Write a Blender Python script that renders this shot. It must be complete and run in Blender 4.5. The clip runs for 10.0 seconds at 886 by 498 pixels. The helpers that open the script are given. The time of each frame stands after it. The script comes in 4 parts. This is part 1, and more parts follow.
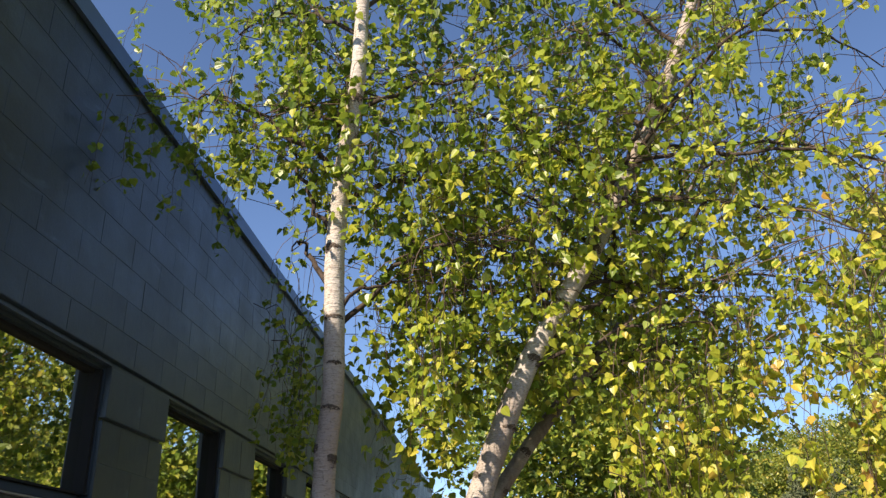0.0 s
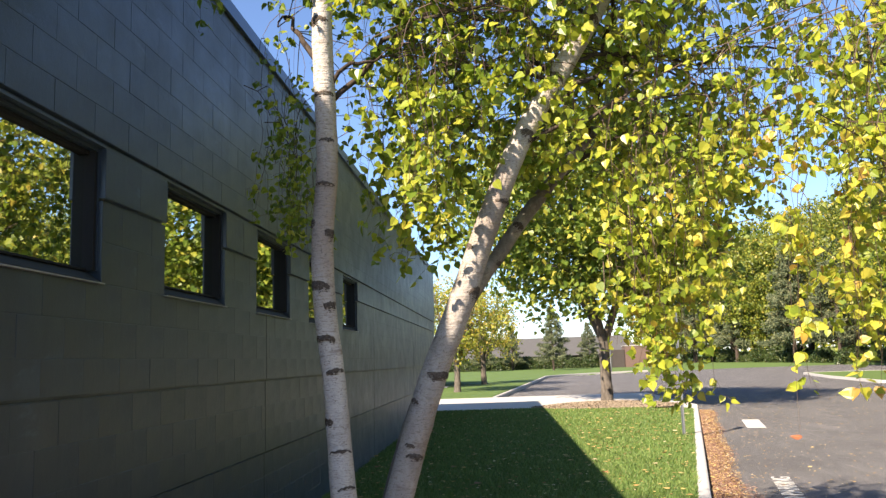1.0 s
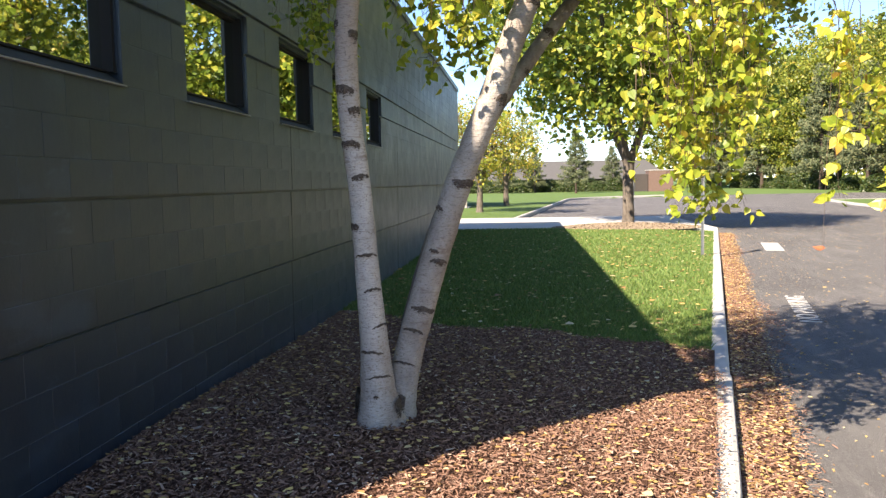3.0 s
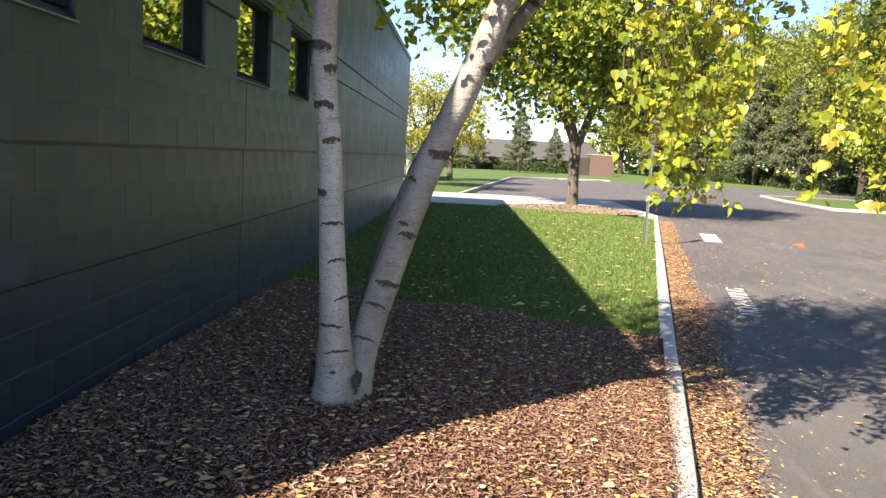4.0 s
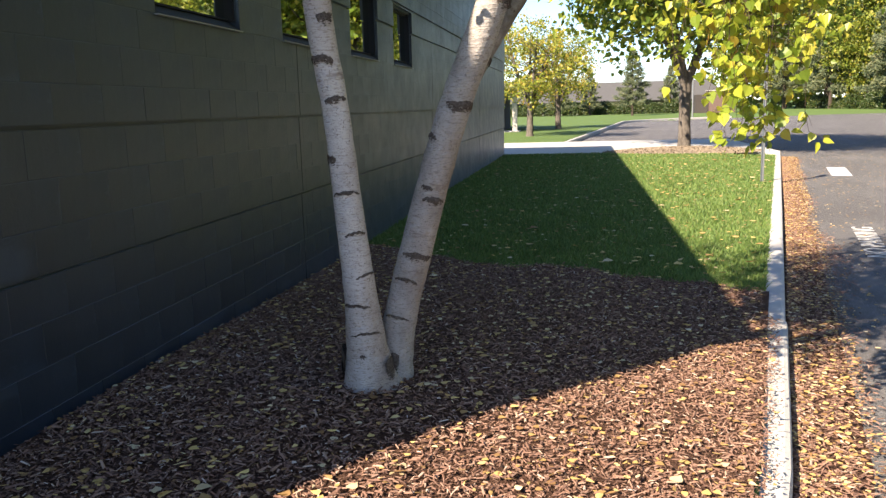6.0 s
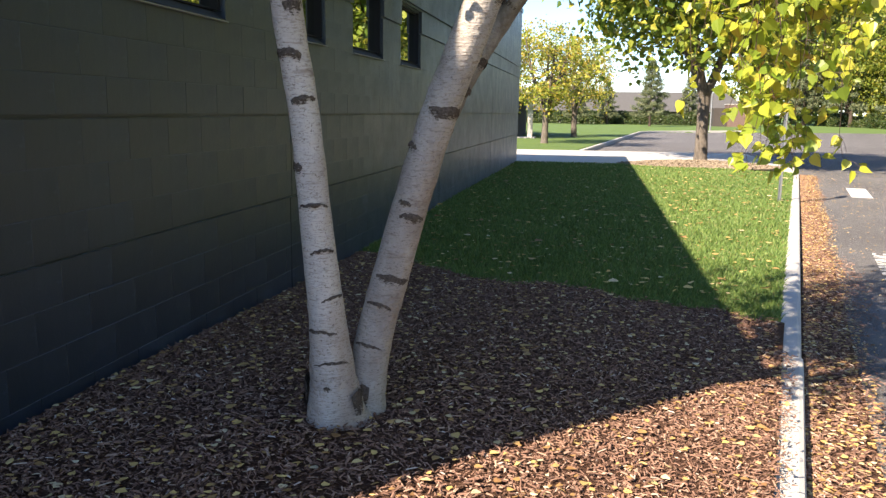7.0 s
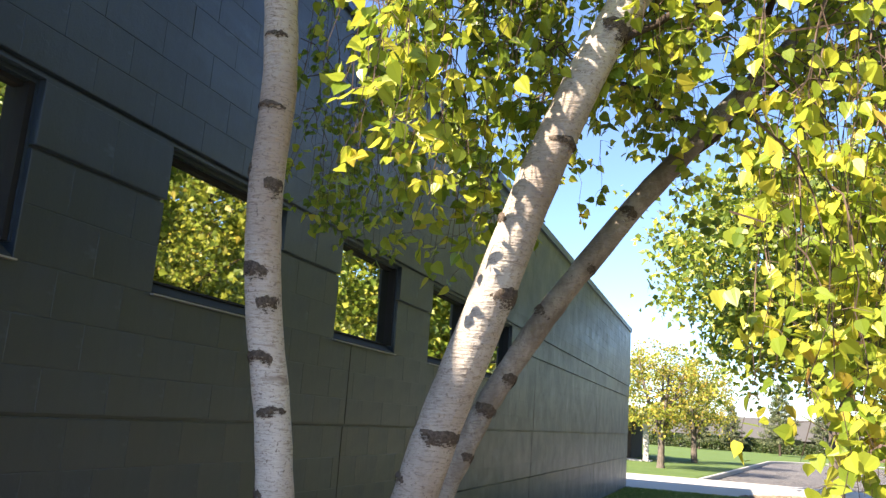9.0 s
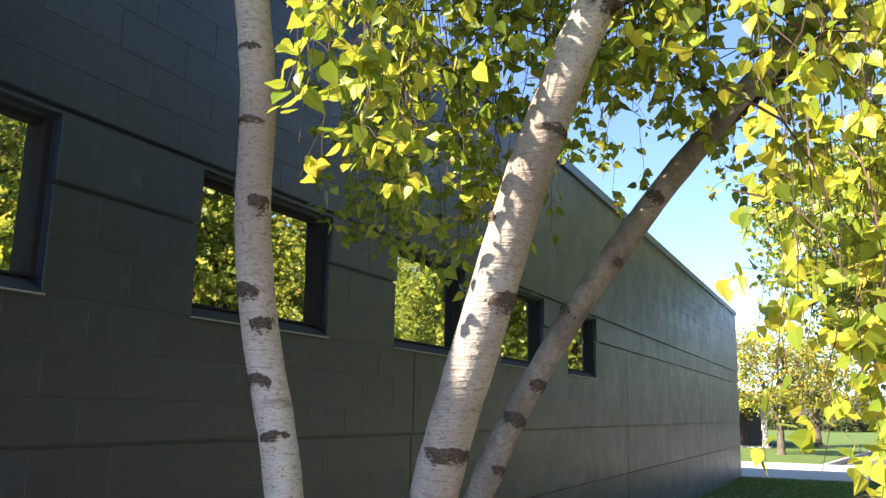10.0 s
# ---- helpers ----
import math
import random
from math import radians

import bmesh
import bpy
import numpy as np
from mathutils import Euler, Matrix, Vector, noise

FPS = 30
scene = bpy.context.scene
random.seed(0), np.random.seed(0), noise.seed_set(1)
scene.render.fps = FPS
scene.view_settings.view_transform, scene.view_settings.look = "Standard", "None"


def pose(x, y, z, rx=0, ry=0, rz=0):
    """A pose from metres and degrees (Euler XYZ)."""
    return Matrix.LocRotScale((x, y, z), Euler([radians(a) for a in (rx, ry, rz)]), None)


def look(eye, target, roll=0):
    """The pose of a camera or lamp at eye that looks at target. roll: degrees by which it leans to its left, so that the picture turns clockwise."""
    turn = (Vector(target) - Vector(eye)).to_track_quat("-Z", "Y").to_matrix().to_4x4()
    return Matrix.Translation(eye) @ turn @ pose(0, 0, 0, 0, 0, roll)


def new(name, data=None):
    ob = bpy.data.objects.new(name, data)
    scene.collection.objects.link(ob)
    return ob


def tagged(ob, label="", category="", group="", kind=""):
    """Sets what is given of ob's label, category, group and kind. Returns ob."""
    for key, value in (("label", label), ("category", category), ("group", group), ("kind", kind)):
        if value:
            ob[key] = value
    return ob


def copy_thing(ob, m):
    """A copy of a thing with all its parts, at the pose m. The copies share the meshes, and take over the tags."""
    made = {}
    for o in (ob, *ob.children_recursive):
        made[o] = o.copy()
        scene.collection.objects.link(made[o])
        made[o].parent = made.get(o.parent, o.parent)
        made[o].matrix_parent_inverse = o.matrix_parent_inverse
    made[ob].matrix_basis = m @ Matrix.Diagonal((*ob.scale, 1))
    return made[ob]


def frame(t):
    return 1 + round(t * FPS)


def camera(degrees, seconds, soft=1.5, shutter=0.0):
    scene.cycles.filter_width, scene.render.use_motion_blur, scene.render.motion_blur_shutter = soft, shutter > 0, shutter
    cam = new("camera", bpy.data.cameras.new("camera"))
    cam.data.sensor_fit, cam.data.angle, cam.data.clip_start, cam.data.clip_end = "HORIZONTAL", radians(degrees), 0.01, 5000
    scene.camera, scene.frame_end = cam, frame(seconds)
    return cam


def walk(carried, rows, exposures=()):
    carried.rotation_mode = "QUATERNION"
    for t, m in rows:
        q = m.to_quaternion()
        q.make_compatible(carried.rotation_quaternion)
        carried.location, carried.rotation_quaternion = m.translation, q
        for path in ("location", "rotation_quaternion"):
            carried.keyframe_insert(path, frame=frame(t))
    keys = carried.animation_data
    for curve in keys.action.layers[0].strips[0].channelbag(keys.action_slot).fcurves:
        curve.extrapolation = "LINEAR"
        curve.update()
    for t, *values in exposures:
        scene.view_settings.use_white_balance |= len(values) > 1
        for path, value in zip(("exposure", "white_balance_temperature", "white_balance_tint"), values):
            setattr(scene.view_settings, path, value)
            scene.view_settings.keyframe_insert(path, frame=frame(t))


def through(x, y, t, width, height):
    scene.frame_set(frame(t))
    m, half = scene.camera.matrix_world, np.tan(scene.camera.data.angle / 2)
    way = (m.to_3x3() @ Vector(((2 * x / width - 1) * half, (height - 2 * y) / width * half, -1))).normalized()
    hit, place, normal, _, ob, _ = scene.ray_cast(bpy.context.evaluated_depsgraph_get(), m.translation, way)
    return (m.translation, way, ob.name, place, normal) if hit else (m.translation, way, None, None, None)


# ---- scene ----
cam = camera(57.7, 10.0, soft=1.4)
PATH = [
    (0, (0.239, 0.036, 1.525), (0.131, 1.875, 2.302), -1.3),
    (0.5, (0.227, 0.026, 1.516), (0.134, 1.941, 2.087), -2.4),
    (1, (0.27, 0.059, 1.464), (0.14, 2.036, 1.739), -2.0),
    (1.5, (0.271, 0.061, 1.434), (0.113, 2.051, 1.551), -1.7),
    (2, (0.274, 0.071, 1.42), (0.093, 2.062, 1.417), -1.4),
    (2.5, (0.291, 0.05, 1.421), (0.108, 2.039, 1.326), -1.2),
    (2.7, (0.279, 0.064, 1.409), (0.087, 2.051, 1.285), -1.3),
    (3.8, (0.115, 0.21, 1.379), (-0.009, 2.194, 1.153), 2.2),
    (4, (0.07, 0.269, 1.381), (0.028, 2.255, 1.151), 3.0),
    (4.5, (0.074, 0.404, 1.368), (0.033, 2.377, 1.043), 2.8),
    (5, (0.298, 0.579, 1.379), (0.056, 2.533, 1.027), -0.7),
    (5.5, (0.446, 0.697, 1.381), (0.086, 2.633, 1.032), -2.4),
    (5.7, (0.451, 0.725, 1.381), (0.103, 2.663, 1.034), -2.2),
    (7, (0.513, 1.26, 1.394), (0.153, 3.198, 1.054), 0.7),
    (7.5, (0.694, 1.413, 1.448), (0.167, 3.339, 1.328), -1.0),
    (7.6, (0.702, 1.442, 1.449), (0.154, 3.364, 1.395), -1.4),
    (8, (0.692, 1.564, 1.449), (0.128, 3.48, 1.566), 0.7),
    (8.5, (0.634, 1.764, 1.465), (0.055, 3.659, 1.742), 3.8),
    (9, (0.763, 1.938, 1.446), (0.109, 3.782, 1.856), 3.9),
    (9.5, (0.965, 2.08, 1.503), (0.104, 3.839, 1.911), 0.9),
    (10, (1.0, 2.192, 1.511), (0.12, 3.944, 1.906), 0.9),
]
walk(cam, [(t, look(eye, target, roll)) for t, eye, target, roll in PATH],
     [(0.0, 0.93, 6850, 16), (0.5, 1.14, 6850, 16), (1.0, 1.42, 6850, 16), (2.5, 1.69, 6850, 16), (4.5, 1.54, 6850, 16), (7.0, 1.64, 6850, 16), (8.0, 1.84, 6850, 16), (10.0, 1.97, 6850, 16)])

# ---- light ----
SUN = Vector((-0.454, -0.649, 0.61)).normalized()
world = bpy.data.worlds.new("world")
scene.world = world
world.use_nodes = True
wn = world.node_tree
sky = wn.nodes.new("ShaderNodeTexSky")
sky.sky_type = 'NISHITA'
sky.sun_disc = False
sky.sun_elevation = math.asin(SUN.z)
sky.sun_rotation = math.atan2(SUN.x, SUN.y)
sky.altitude = 1500
sky.air_density, sky.dust_density, sky.ozone_density = 1.0, 0.6, 5.0
wn.nodes["Background"].inputs["Strength"].default_value = 0.10
wn.links.new(sky.outputs[0], wn.nodes["Background"].inputs["Color"])
sun_data = bpy.data.lights.new("sun", 'SUN')
sun_data.energy, sun_data.angle, sun_data.color = 5.0, radians(0.53), (1.0, 0.88, 0.70)
sun = new("sun", sun_data)
sun.matrix_world = look(SUN * 50, (0, 0, 0))


# ---- materials ----
class Mat:
    """A small builder for node materials."""

    def __init__(self, name, rough=0.8, metal=0.0, spec=0.5):
        self.m = bpy.data.materials.new(name)
        self.m.use_nodes = True
        self.t = self.m.node_tree
        self.p = self.t.nodes["Principled BSDF"]
        self.p.inputs["Roughness"].default_value = rough
        self.p.inputs["Metallic"].default_value = metal
        self.p.inputs["Specular IOR Level"].default_value = spec
        self.co = self.t.nodes.new("ShaderNodeTexCoord").outputs["Object"]

    def node(self, kind, **inputs):
        n = self.t.nodes.new(kind)
        for k, v in inputs.items():
            self.set(n.inputs[k.replace("_", " ")], v)
        return n

    def set(self, socket, v):
        if isinstance(v, bpy.types.NodeSocket):
            self.t.links.new(v, socket)
        else:
            socket.default_value = v

    def scaled(self, sx, sy, sz):
        n = self.t.nodes.new("ShaderNodeMapping")
        self.set(n.inputs["Vector"], self.co)
        n.inputs["Scale"].default_value = (sx, sy, sz)
        return n.outputs[0]

    def noise(self, scale, detail=4.0, rough=0.6, vec=None, dist=0.0):
        return self.node("ShaderNodeTexNoise", Scale=scale, Detail=detail, Roughness=rough, Distortion=dist, Vector=vec or self.co).outputs["Fac"]

    def ramp(self, fac, stops):
        n = self.t.nodes.new("ShaderNodeValToRGB")
        e = n.color_ramp.elements
        while len(e) < len(stops):
            e.new(0.5)
        for el, (pos, c) in zip(e, stops):
            el.position = pos
            el.color = (*c, 1) if isinstance(c, tuple) else (c, c, c, 1)
        self.set(n.inputs[0], fac)
        return n.outputs[0]

    def mix(self, fac, a, b, mode='MIX'):
        n = self.t.nodes.new("ShaderNodeMix")
        n.data_type, n.blend_type = 'RGBA', mode
        self.set(n.inputs[0], fac)
        self.set(n.inputs[6], (*a, 1) if isinstance(a, tuple) else a)
        self.set(n.inputs[7], (*b, 1) if isinstance(b, tuple) else b)
        return n.outputs[2]

    def math(self, op, a, b=0.0):
        n = self.t.nodes.new("ShaderNodeMath")
        n.operation = op
        self.set(n.inputs[0], a)
        self.set(n.inputs[1], b)
        return n.outputs[0]

    def island(self):
        return self.t.nodes.new("ShaderNodeNewGeometry").outputs["Random Per Island"]

    def object_random(self):
        return self.t.nodes.new("ShaderNodeObjectInfo").outputs["Random"]

    def color(self, c):
        self.set(self.p.inputs["Base Color"], (*c, 1) if isinstance(c, tuple) else c)
        return self

    def bump(self, h, strength=0.4, dist=0.01):
        n = self.node("ShaderNodeBump", Strength=strength, Distance=dist, Height=h)
        self.t.links.new(n.outputs[0], self.p.inputs["Normal"])
        return self

    def leafy(self, colour, through=0.4):
        """Lets light through a thin blade."""
        tr = self.node("ShaderNodeBsdfTranslucent", Color=colour)
        mx = self.node("ShaderNodeMixShader", Fac=through)
        self.t.links.new(self.p.outputs[0], mx.inputs[1])
        self.t.links.new(tr.outputs[0], mx.inputs[2])
        self.t.links.new(mx.outputs[0], self.t.nodes["Material Output"].inputs["Surface"])
        return self


def plain(name, c, rough=0.6, metal=0.0, vary=0.15, scale=6.0):
    k = Mat(name, rough, metal)
    lo = tuple(v * (1 - vary) for v in c)
    hi = tuple(min(1, v * (1 + vary)) for v in c)
    k.color(k.mix(k.noise(scale), lo, hi))
    return k.m


def make_block_paint():
    k = Mat("dark grey block paint", 0.36, 0, 0.9)
    a = k.mix(k.noise(1.3, 5), (0.0070, 0.0135, 0.023), (0.0130, 0.0245, 0.041))
    # brushed-on touch-up patches, run-down streaks and pale bloom
    patch = k.ramp(k.noise(1.0, 3, 0.5, k.scaled(1, 1.1, 3.2), 0.3), [(0.54, 0.0), (0.60, 1.0)])
    a = k.mix(k.math('MULTIPLY', patch, 0.60), a, (0.026, 0.045, 0.070))
    streak = k.ramp(k.noise(1.0, 6, 0.65, k.scaled(1, 5, 0.5)), [(0.45, 0.0), (0.75, 1.0)])
    a = k.mix(k.math('MULTIPLY', streak, 0.35), a, (0.030, 0.052, 0.082))
    bloom = k.ramp(k.noise(1.0, 6, 0.7, k.scaled(1, 2.0, 6.0), 0.5), [(0.60, 0.0), (0.74, 1.0)])
    a = k.mix(k.math('MULTIPLY', bloom, 1.0), a, (0.054, 0.084, 0.122))
    r = k.math('ADD', k.math('MULTIPLY', k.object_random(), 0.22), 0.89)
    a = k.mix(1.0, a, k.node("ShaderNodeCombineColor", Red=r, Green=r, Blue=r).outputs[0], 'MULTIPLY')
    k.color(a)
    k.p.inputs["Diffuse Roughness"].default_value = 1.0
    k.p.inputs["Sheen Weight"].default_value = 0.22
    k.p.inputs["Sheen Roughness"].default_value = 0.26
    k.p.inputs["Sheen Tint"].default_value = (0.60, 0.82, 1.0, 1)
    k.set(k.p.inputs["Roughness"], k.ramp(k.noise(2.5, 5, 0.6), [(0.3, 0.30), (0.7, 0.46)]))
    k.bump(k.math('ADD', k.noise(70, 4, 0.75), k.math('MULTIPLY', k.noise(7, 3, 0.6), 2.0)), 0.30, 0.004)
    return k.m


def make_grass_ground():
    k = Mat("mown lawn", 0.9, 0, 0.2)
    a = k.mix(k.noise(0.6, 4), (0.075, 0.135, 0.036), (0.13, 0.20, 0.058))
    a = k.mix(k.ramp(k.noise(9, 5, 0.7), [(0.5, 0.0), (0.8, 0.6)]), a, (0.11, 0.10, 0.045))
    k.color(a).bump(k.noise(60, 4, 0.8), 0.8, 0.03)
    return k.m


def make_mulch():
    k = Mat("bark mulch bed", 0.95, 0, 0.15)
    a = k.ramp(k.noise(45, 5, 0.75, k.scaled(1, 1.7, 1)), [(0.3, (0.03, 0.016, 0.011)), (0.5, (0.11, 0.058, 0.039)), (0.75, (0.22, 0.13, 0.088))])
    k.color(a).bump(k.noise(45, 5, 0.75, k.scaled(1, 1.7, 1)), 1.0, 0.03)
    return k.m


def make_chip():
    k = Mat("shredded wood chip", 0.9, 0, 0.2)
    a = k.ramp(k.island(), [(0.0, (0.11, 0.056, 0.042)), (0.5, (0.28, 0.155, 0.115)), (0.85, (0.40, 0.245, 0.18)), (0.95, (0.55, 0.38, 0.28)), (1.0, (0.72, 0.62, 0.52))])
    k.color(k.mix(0.35, a, k.ramp(k.noise(120, 3), [(0.3, (0.05, 0.03, 0.02)), (0.7, (0.28, 0.18, 0.12))])))
    return k.m


def make_asphalt():
    k = Mat("worn asphalt", 0.9, 0, 0.3)
    big = k.ramp(k.noise(0.35, 5, 0.6), [(0.35, (0.062, 0.06, 0.062)), (0.7, (0.105, 0.102, 0.102))])
    fine = k.ramp(k.noise(140, 3, 0.8), [(0.35, 0.6), (0.7, 1.35)])
    a = k.mix(1.0, big, fine, 'MULTIPLY')
    a = k.mix(k.ramp(k.noise(40, 3, 0.6), [(0.68, 0.0), (0.72, 0.8)]), a, (0.36, 0.35, 0.33))
    a = k.mix(k.ramp(k.noise(1.0, 6, 0.7, k.scaled(2.5, 0.35, 1), 0.4), [(0.5, 0.0), (0.8, 0.45)]), a, (0.25, 0.24, 0.23))
    a = k.mix(k.ramp(k.noise(230, 2, 0.6), [(0.55, 0.0), (0.62, 0.8)]), a, (0.42, 0.41, 0.40))
    k.color(a).bump(k.noise(140, 3, 0.8), 0.5, 0.006)
    return k.m


def make_concrete():
    k = Mat("pale concrete", 0.85, 0, 0.3)
    a = k.mix(k.noise(2.0, 6, 0.7), (0.42, 0.405, 0.38), (0.60, 0.585, 0.555))
    a = k.mix(k.ramp(k.noise(60, 3, 0.7), [(0.55, 0.0), (0.75, 0.5)]), a, (0.32, 0.30, 0.28))
    k.color(a).bump(k.noise(80, 4, 0.7), 0.4, 0.004)
    return k.m


def make_birch(name="white birch bark", grey=0.0):
    k = Mat(name, 0.75, 0, 0.25)
    base = k.mix(k.noise(3.0, 5), (0.44, 0.405, 0.365), (0.66, 0.615, 0.565))
    base = k.mix(k.ramp(k.noise(2.2, 4, 0.6, k.scaled(1, 1, 0.4)), [(0.42, 0.0), (0.65, 0.75)]), base, (0.27, 0.205, 0.165))
    lent = k.ramp(k.noise(1.0, 3, 0.6, k.scaled(42, 42, 190), 0.4), [(0.54, 0.0), (0.62, 1.0)])
    fleck = k.ramp(k.noise(95, 3, 0.6), [(0.60, 0.0), (0.68, 0.8)])
    base = k.mix(fleck, base, (0.15, 0.12, 0.10))
    base = k.mix(k.math('MULTIPLY', lent, 0.5), base, (0.16, 0.115, 0.09))
    band = k.ramp(k.noise(1.0, 4, 0.7, k.scaled(7, 7, 30), 0.8), [(0.58, 0.0), (0.72, 1.0)])
    base = k.mix(k.math('MULTIPLY', band, 0.7), base, (0.22, 0.165, 0.13))
    if grey:
        base = k.mix(k.ramp(k.noise(1.0, 5, 0.7, k.scaled(9, 9, 5), 0.4), [(0.38, grey), (0.70, grey * 0.35)]), base, (0.15, 0.125, 0.105))
    k.color(base).bump(k.math('ADD', k.noise(1.0, 3, 0.6, k.scaled(10, 10, 80)), k.noise(30, 3)), 0.8, 0.008)
    return k.m


def make_bark(name, lo, hi):
    k = Mat(name, 0.95, 0, 0.15)
    n = k.noise(1.0, 6, 0.7, k.scaled(22, 22, 5), 0.6)
    k.color(k.ramp(n, [(0.3, lo), (0.7, hi)])).bump(n, 1.0, 0.02)
    return k.m


def make_leaf(name, stops, through=0.38, rough=0.45, clump=0.0, turned_shaded=0.0):
    k = Mat(name, rough, 0, 0.5)
    pick = k.island()
    if clump:
        pick = k.math('ADD', k.math('MULTIPLY', pick, 1 - 0.5 * clump), k.math('MULTIPLY', k.math('SUBTRACT', k.noise(1.6, 2, 0.5), 0.42), 2.0 * clump))
    # Yellows outward; darkens with height, the crown's own shade put into leaf colour.
    if turned_shaded:
        at = k.node("ShaderNodeSeparateXYZ", Vector=k.co)
        out = k.math('SUBTRACT', at.outputs["X"], k.math('MULTIPLY', at.outputs["Z"], 1.2))
        pick = k.math('ADD', pick, k.math('MULTIPLY', k.math('ADD', out, 1.2), turned_shaded))
        pick = k.math('MINIMUM', pick, k.math('ADD', k.math('MULTIPLY', k.island(), 0.12), 0.86))
    c = k.ramp(pick, stops)
    c = k.mix(k.ramp(k.noise(2.0, 3), [(0.35, 0.0), (0.7, 0.35)]), c, tuple(v * 0.7 for v in stops[0][1]))
    k.color(c)
    k.leafy(c, through)
    return k.m


M_BLOCK = make_block_paint()
M_LAWN = make_grass_ground()
M_MULCH = make_mulch()
M_CHIP = make_chip()
M_ASPHALT = make_asphalt()
M_CONCRETE = make_concrete()
M_BIRCH = make_birch()
M_BIRCH_TAN = make_birch('tan birch bark', 0.48)
M_BIRCH_GREY = make_birch('grey birch bark', 0.95)


def make_scar():
    """Torn bark: black along the arched upper lip, broken into flecks below."""
    k = Mat("ragged dark birch scar", 0.95, 0, 0.1)
    n = k.noise(110, 5, 0.75)
    k.color(k.ramp(n, [(0.3, (0.03, 0.024, 0.02)), (0.7, (0.17, 0.135, 0.11))])).bump(n, 0.8, 0.006)
    gen = k.t.nodes["Texture Coordinate"].outputs["UV"]
    up = k.node("ShaderNodeSeparateXYZ", Vector=gen).outputs["Y"]
    grain = k.noise(1.0, 4, 0.7, k.scaled(60, 60, 130))
    keep = k.math('ADD', grain, k.math('MULTIPLY', k.math('SUBTRACT', up, 0.55), 0.55))
    tr = k.node("ShaderNodeBsdfTransparent")
    mx = k.node("ShaderNodeMixShader", Fac=k.ramp(keep, [(0.44, 0.0), (0.52, 1.0)]))
    k.t.links.new(tr.outputs[0], mx.inputs[1])
    k.t.links.new(k.p.outputs[0], mx.inputs[2])
    k.t.links.new(mx.outputs[0], k.t.nodes["Material Output"].inputs["Surface"])
    return k.m


M_SCAR = make_scar()
M_DRYMULCH = plain("pale dry mulch", (0.25, 0.20, 0.145), 0.95, 0.0, 0.6, 22)
M_TWIG = plain("brown twig", (0.085, 0.056, 0.040), 0.8)
M_BARK = make_bark("grey brown bark", (0.055, 0.047, 0.04), (0.20, 0.175, 0.148))
M_DARKBARK = make_bark("dark bark", (0.03, 0.024, 0.02), (0.11, 0.085, 0.068))
M_BIRCHLEAF = make_leaf("birch leaf", [(0.0, (0.16, 0.25, 0.03)), (0.33, (0.34, 0.43, 0.05)), (0.6, (0.55, 0.58, 0.065)), (0.86, (0.70, 0.62, 0.10)), (0.96, (0.70, 0.45, 0.09)), (1.0, (0.42, 0.18, 0.07))], 0.50, 0.36, 0.4, 0.08)
M_MAPLELEAF = make_leaf("green maple leaf", [(0.0, (0.08, 0.14, 0.02)), (0.5, (0.20, 0.27, 0.03)), (0.85, (0.34, 0.37, 0.045)), (1.0, (0.50, 0.42, 0.06))], 0.35)
M_YELLOWLEAF = make_leaf("yellowing leaf", [(0.0, (0.14, 0.20, 0.03)), (0.45, (0.32, 0.36, 0.05)), (0.8, (0.54, 0.46, 0.07)), (1.0, (0.52, 0.32, 0.06))], 0.4)
M_WOODLEAF = make_leaf("woodland leaf", [(0.0, (0.08, 0.12, 0.02)), (0.5, (0.20, 0.25, 0.03)), (0.9, (0.37, 0.37, 0.05)), (1.0, (0.48, 0.36, 0.07))], 0.35)
M_PINE = make_leaf("pine needles", [(0.0, (0.06, 0.085, 0.04)), (0.6, (0.13, 0.165, 0.08)), (1.0, (0.24, 0.24, 0.12))], 0.1, 0.7)
M_SHRUB = make_leaf("dark shrub leaf", [(0.0, (0.02, 0.045, 0.012)), (0.6, (0.05, 0.085, 0.02)), (1.0, (0.11, 0.12, 0.03))], 0.15)
M_FALLEN = make_leaf("fallen leaf", [(0.0, (0.28, 0.15, 0.06)), (0.4, (0.56, 0.36, 0.13)), (0.75, (0.70, 0.52, 0.18)), (1.0, (0.76, 0.66, 0.44))], 0.15, 0.7)
M_GRASS = make_leaf("grass blade", [(0.0, (0.10, 0.185, 0.045)), (0.6, (0.165, 0.265, 0.062)), (0.92, (0.24, 0.32, 0.08)), (1.0, (0.34, 0.30, 0.14))], 0.3, 0.6)
M_DULL = plain("dull grey green paint", (0.035, 0.04, 0.038), 0.9)
M_FRAME = plain("black window frame", (0.006, 0.006, 0.007), 0.75)
M_SILL = plain("grey metal flashing", (0.34, 0.34, 0.34), 0.45, 0.5)
# The blue of the skylight is put into this metal's base colour.
M_COPING = plain("sky-tinted blue grey metal coping", (0.13, 0.19, 0.30), 0.4, 0.6)
M_POST = plain("galvanised steel", (0.30, 0.31, 0.31), 0.5, 0.8)
M_WHITEPAINT = plain("white road paint", (0.52, 0.52, 0.50), 0.8, 0.0, 0.35, 45)
M_BRICK = plain("red brown brick", (0.13, 0.085, 0.07), 0.9, 0.0, 0.3, 4)
M_SHINGLE = plain("grey roof", (0.085, 0.084, 0.083), 0.9, 0.0, 0.2, 2)
M_DARKWALL = plain("dark brown wall", (0.05, 0.042, 0.038), 0.9, 0.0, 0.3, 1)
M_PALE = plain("pale stucco", (0.45, 0.43, 0.40), 0.9, 0.0, 0.12, 2)
glass = Mat("reflective tinted glass", 0.015, 1.0)
glass.color((0.78, 0.80, 0.72))
M_GLASS = glass.m


